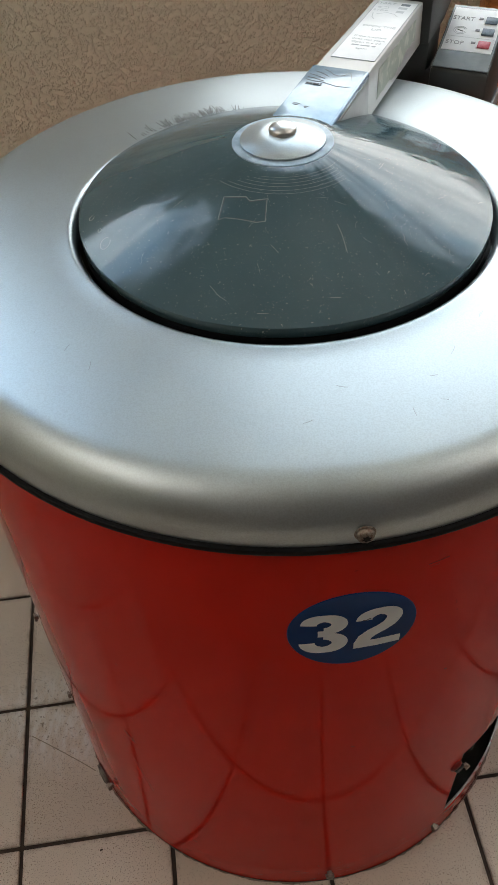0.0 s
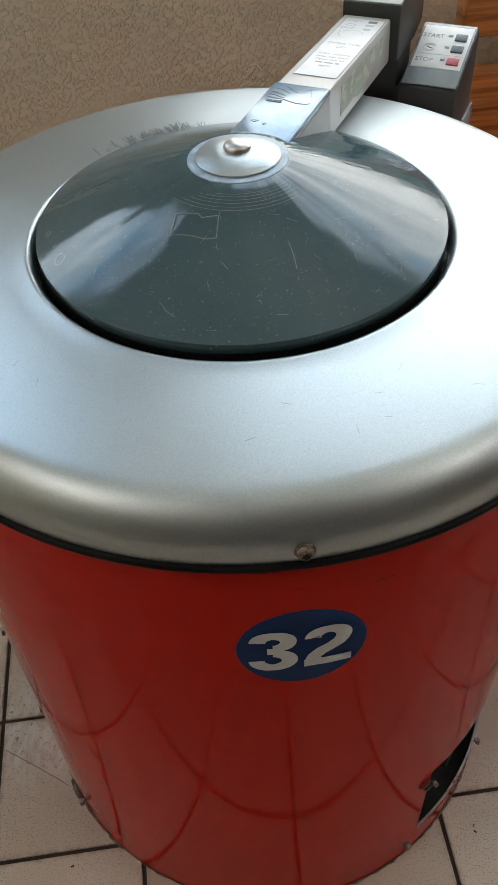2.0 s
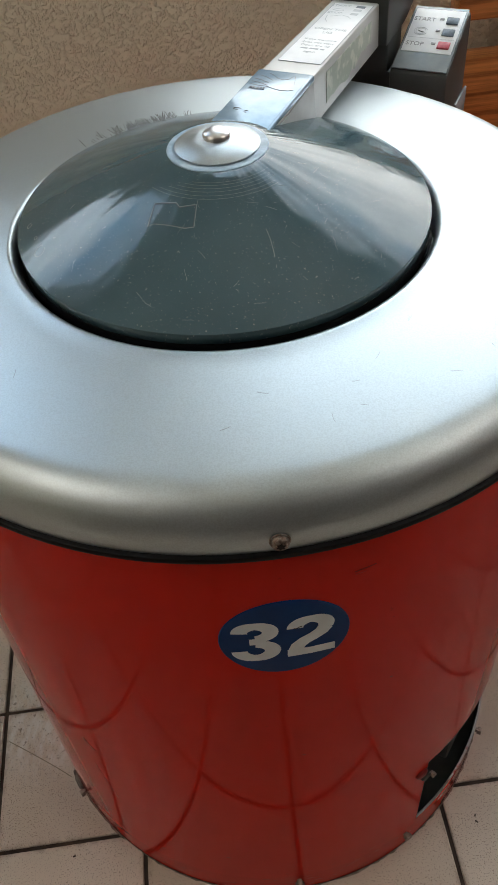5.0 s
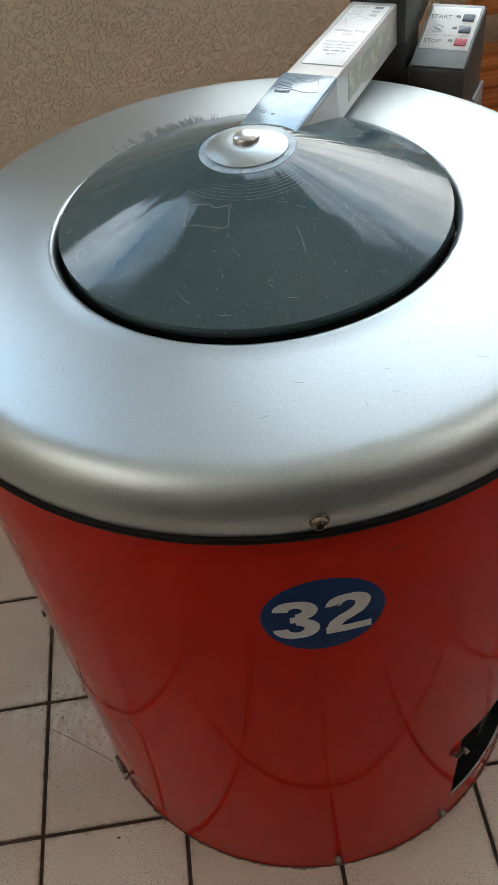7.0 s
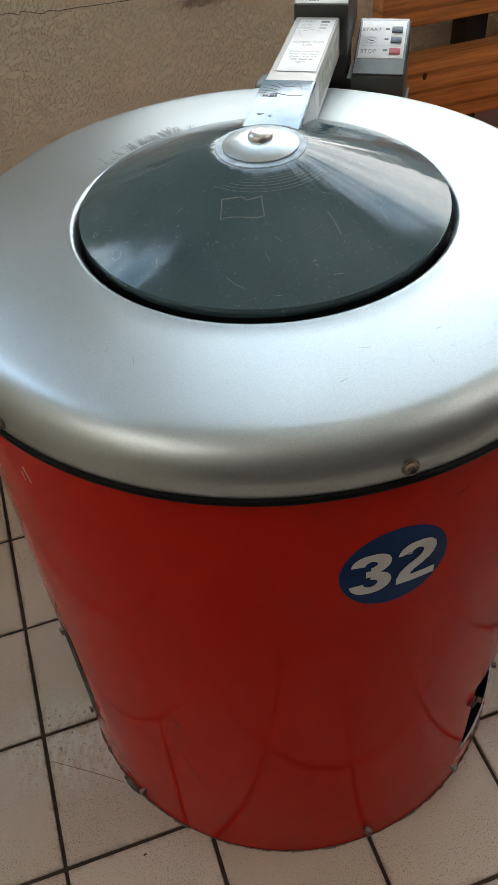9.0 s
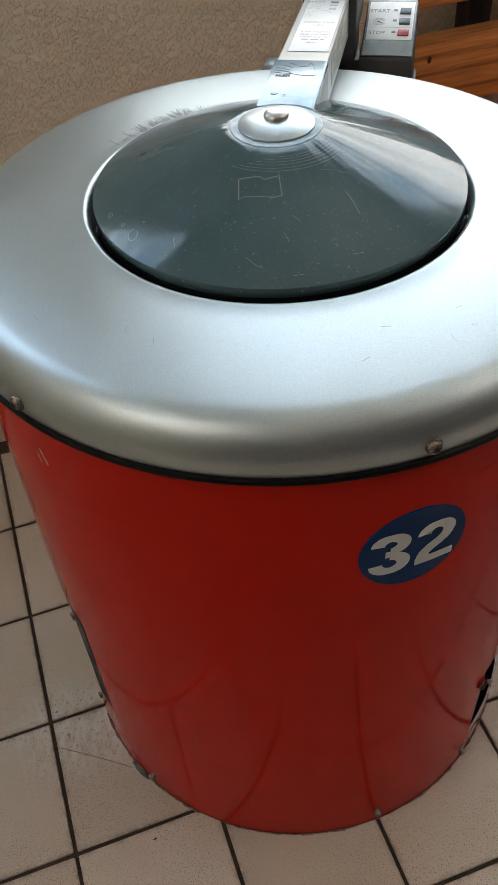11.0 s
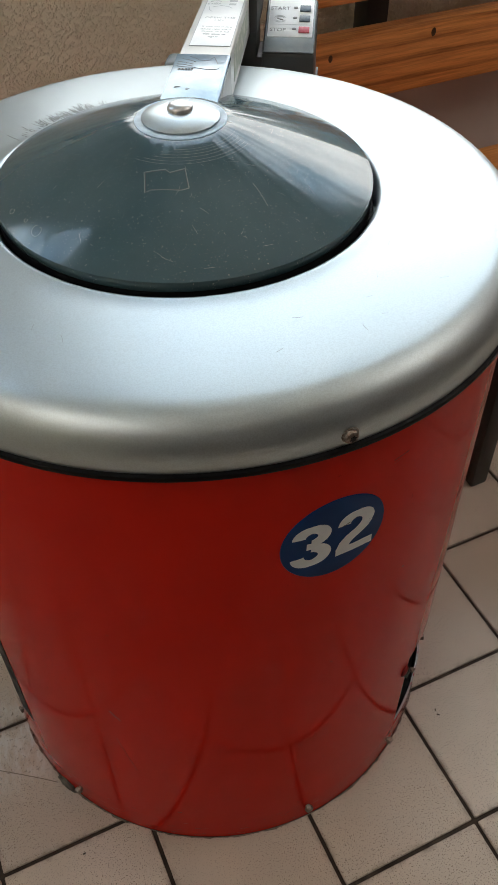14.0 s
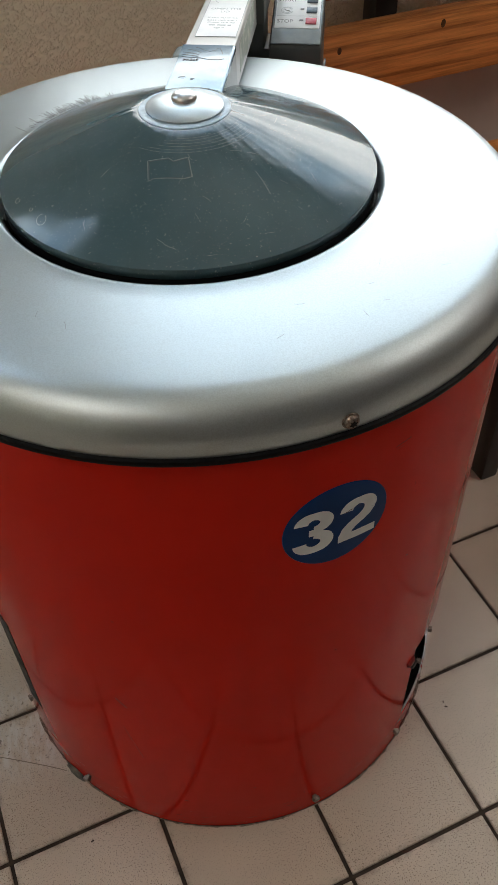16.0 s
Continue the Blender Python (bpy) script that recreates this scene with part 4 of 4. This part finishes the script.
low = board("back_board", BU0 + 0.012, BU1, BV, BV + 0.038, 0.566, 0.672)
board("back_board", BU0, BU1, BV + 0.004, BV + 0.042, 0.720, 0.826)
for v0 in (0.085, 0.215, 0.345):
    board("seat_board", BU0, BU1, v0, v0 + 0.112, 0.420, 0.456)
for u in (0.545, 1.72):
    part("post", boxes((u - 0.021, u + 0.021, BV + 0.0425, BV + 0.083, 0.0, 0.835), bevel=0.003), M_FRAME, bench, "black steel tube")
    part("leg", boxes((u + 0.003, u + 0.037, 0.083, 0.118, 0.0, 0.395), bevel=0.003), M_FRAME, bench, "black steel tube")
    part("bearer", boxes((u + 0.003, u + 0.037, 0.083, BV + 0.042, 0.3955, 0.4195), bevel=0.002), M_FRAME, bench, "black steel tube")
for u, z, r in ((0.438, 0.645, 0.0042), (0.629, 0.656, 0.0050)):
    k = lathe([(0.0, 0.0006), (r, 0.0004), (r * 1.15, 0.0)], 14)
    k.transform(Matrix.Translation((u - low.location.x, -0.019, z - low.location.z)) @ pose(0, 0, 0, 90, 0, 0) @ Matrix.Diagonal((0.8, 1.2, 1, 1)))
    part("knot", k, M_KNOT, low, "dark knot")

# ---------------------------------------------------------------- small things
jb = thing("wall_box", "grey metal box fixed to the plaster wall", "box", m=G)
part("housing", boxes((0.082, 0.245, WALL_V - 0.010, WALL_V, 0.782, 0.885), bevel=0.003), M_GREYFRAME, jb)
part("rim", boxes((0.0795, 0.0822, WALL_V - 0.012, WALL_V - 0.001, 0.7795, 0.887), (0.0822, 0.247, WALL_V - 0.012, WALL_V - 0.001, 0.7795, 0.7822), bevel=0.0008), M_ARM, jb, "pale rim")

rnd = random.Random(11)
crack = bmesh.new()
pts, u = [], -0.62
while u < 0.06:
    rough = u < -0.085
    pts.append((u, float(np.interp(u, (-0.62, -0.17, -0.10, -0.03, 0.06), (0.806, 0.7995, 0.7935, 0.7912, 0.7900))) + rnd.uniform(-1, 1) * (0.0026 if rough else 0.0004)))
    u += rnd.uniform(0.003, 0.007) if rough else 0.011
stroke(crack, pts, 0.0008, 0.0004)
crack.transform(G @ Matrix.Translation((0, WALL_V, 0)) @ pose(0, 0, 0, 90, 0, 0))
tagged(finish("wall_crack", crack, M_CRACK), "thin dark crack across the plaster wall", "crack", kind="structure")

# cement dab at the drum's foot
cem = bmesh.new()
bmesh.ops.create_icosphere(cem, subdivisions=3, radius=1)
for v in cem.verts:
    d = v.co.normalized()
    s = 1 + 0.3 * noise.noise(d * 2.3)
    v.co = Vector((d.x * 0.0045 * s, d.y * 0.019 * s, max(0.0, d.z * 0.012 * s)))
cem.transform(Matrix.Translation((0.3140 * math.cos(radians(-145.5)), 0.3140 * math.sin(radians(-145.5)), 0.0)) @ pose(0, 0, 0, 0, 0, -145.5))
tagged(finish("cement_patch", cem, M_CEMENT, True), "rough grey cement patch on the floor tiles", "cement")

# dark grime and contact shade, coloured onto the floor along the machine's foot
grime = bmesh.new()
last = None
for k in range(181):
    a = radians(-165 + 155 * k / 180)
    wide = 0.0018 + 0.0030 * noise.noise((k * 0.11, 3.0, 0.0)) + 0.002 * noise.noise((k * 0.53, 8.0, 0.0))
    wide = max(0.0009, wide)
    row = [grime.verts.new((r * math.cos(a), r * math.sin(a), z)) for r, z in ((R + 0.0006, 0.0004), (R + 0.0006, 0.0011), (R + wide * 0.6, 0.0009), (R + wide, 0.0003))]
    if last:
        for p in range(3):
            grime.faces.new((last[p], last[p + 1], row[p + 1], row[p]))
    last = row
tagged(finish("floor_grime_shade", grime, M_GRIME_SHADE, True), "dark grime and painted contact shade on the floor round a machine's foot", "grime", kind="structure")

# thin dried run mark on the tile beside the machine's foot
run = stroke(bmesh.new(), [(-0.374, -0.1212), (-0.344, -0.1352), (-0.3195, -0.1470), (-0.295, -0.1592), (-0.272, -0.1715)], 0.0011, 0.0002)
run.transform(Matrix.Translation((0, 0, 0.0003)))
tagged(finish("run_mark", run, M_RUNMARK), "thin dried dirt mark across a floor tile", "stain", kind="structure")

# loose bits on the tiles
for k, (x, y, ln, d) in enumerate(((-0.249, -0.2765, 0.0022, 0.3), (0.282, -0.216, 0.0018, 1.2), (0.283, -0.224, 0.0024, -0.6))):
    bm = boxes((-ln, ln, -0.0009, 0.0009, 0, 0.0010), bevel=0.0003, seg=1)
    bm.transform(Matrix.Translation((x, y, 0.0002)) @ pose(0, 0, 0, 0, 0, math.degrees(d)))
    tagged(finish("dirt_crumb", bm, M_DIRT), "small dark dirt crumb on a floor tile", "crumb", "crumbs on the floor")

# ---------------------------------------------------------------- floor, tile by tile
PITCH, JOINT = 0.2, 0.0055
floor = structure("floor", boxes((U0, U1, V0, WALL_V, -0.06, -0.0035)), M_GROUT, "beige square floor tiles with dark joints")
TU, TV = -0.3958, -0.2151        # one joint crossing, in the room frame


def tile_mesh():
    h = (PITCH - JOINT) / 2
    return boxes((-h, h, -h, h, -0.012, 0.0), bevel=0.0012, seg=1)


bm = tile_mesh()
tile_me = bpy.data.meshes.new("tile")
bm.to_mesh(tile_me)
bm.free()
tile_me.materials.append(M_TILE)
rnd = random.Random(2)
rest = []
count = 0
for i in range(-8, 14):
    for j in range(-22, 5):
        u, v = TU + (i + 0.5) * PITCH, TV + (j + 0.5) * PITCH
        if not (U0 + 0.1 < u < U1 - 0.1 and V0 + 0.1 < v < WALL_V + 0.05):
            continue
        if count >= 300 or v < -1.6:
            rest.append((u, v))
            continue
        t = new("tile", tile_me)
        t.parent = floor
        t.location = (u, min(v, 9), rnd.uniform(-0.0004, 0.0002))
        t.rotation_euler = (rnd.uniform(-0.002, 0.002), rnd.uniform(-0.002, 0.002), rnd.uniform(-0.003, 0.003))
        count += 1
h = (PITCH - JOINT) / 2
bm = boxes(*[(u - h, u + h, v - h, v + h, -0.012, 0.0) for u, v in rest])
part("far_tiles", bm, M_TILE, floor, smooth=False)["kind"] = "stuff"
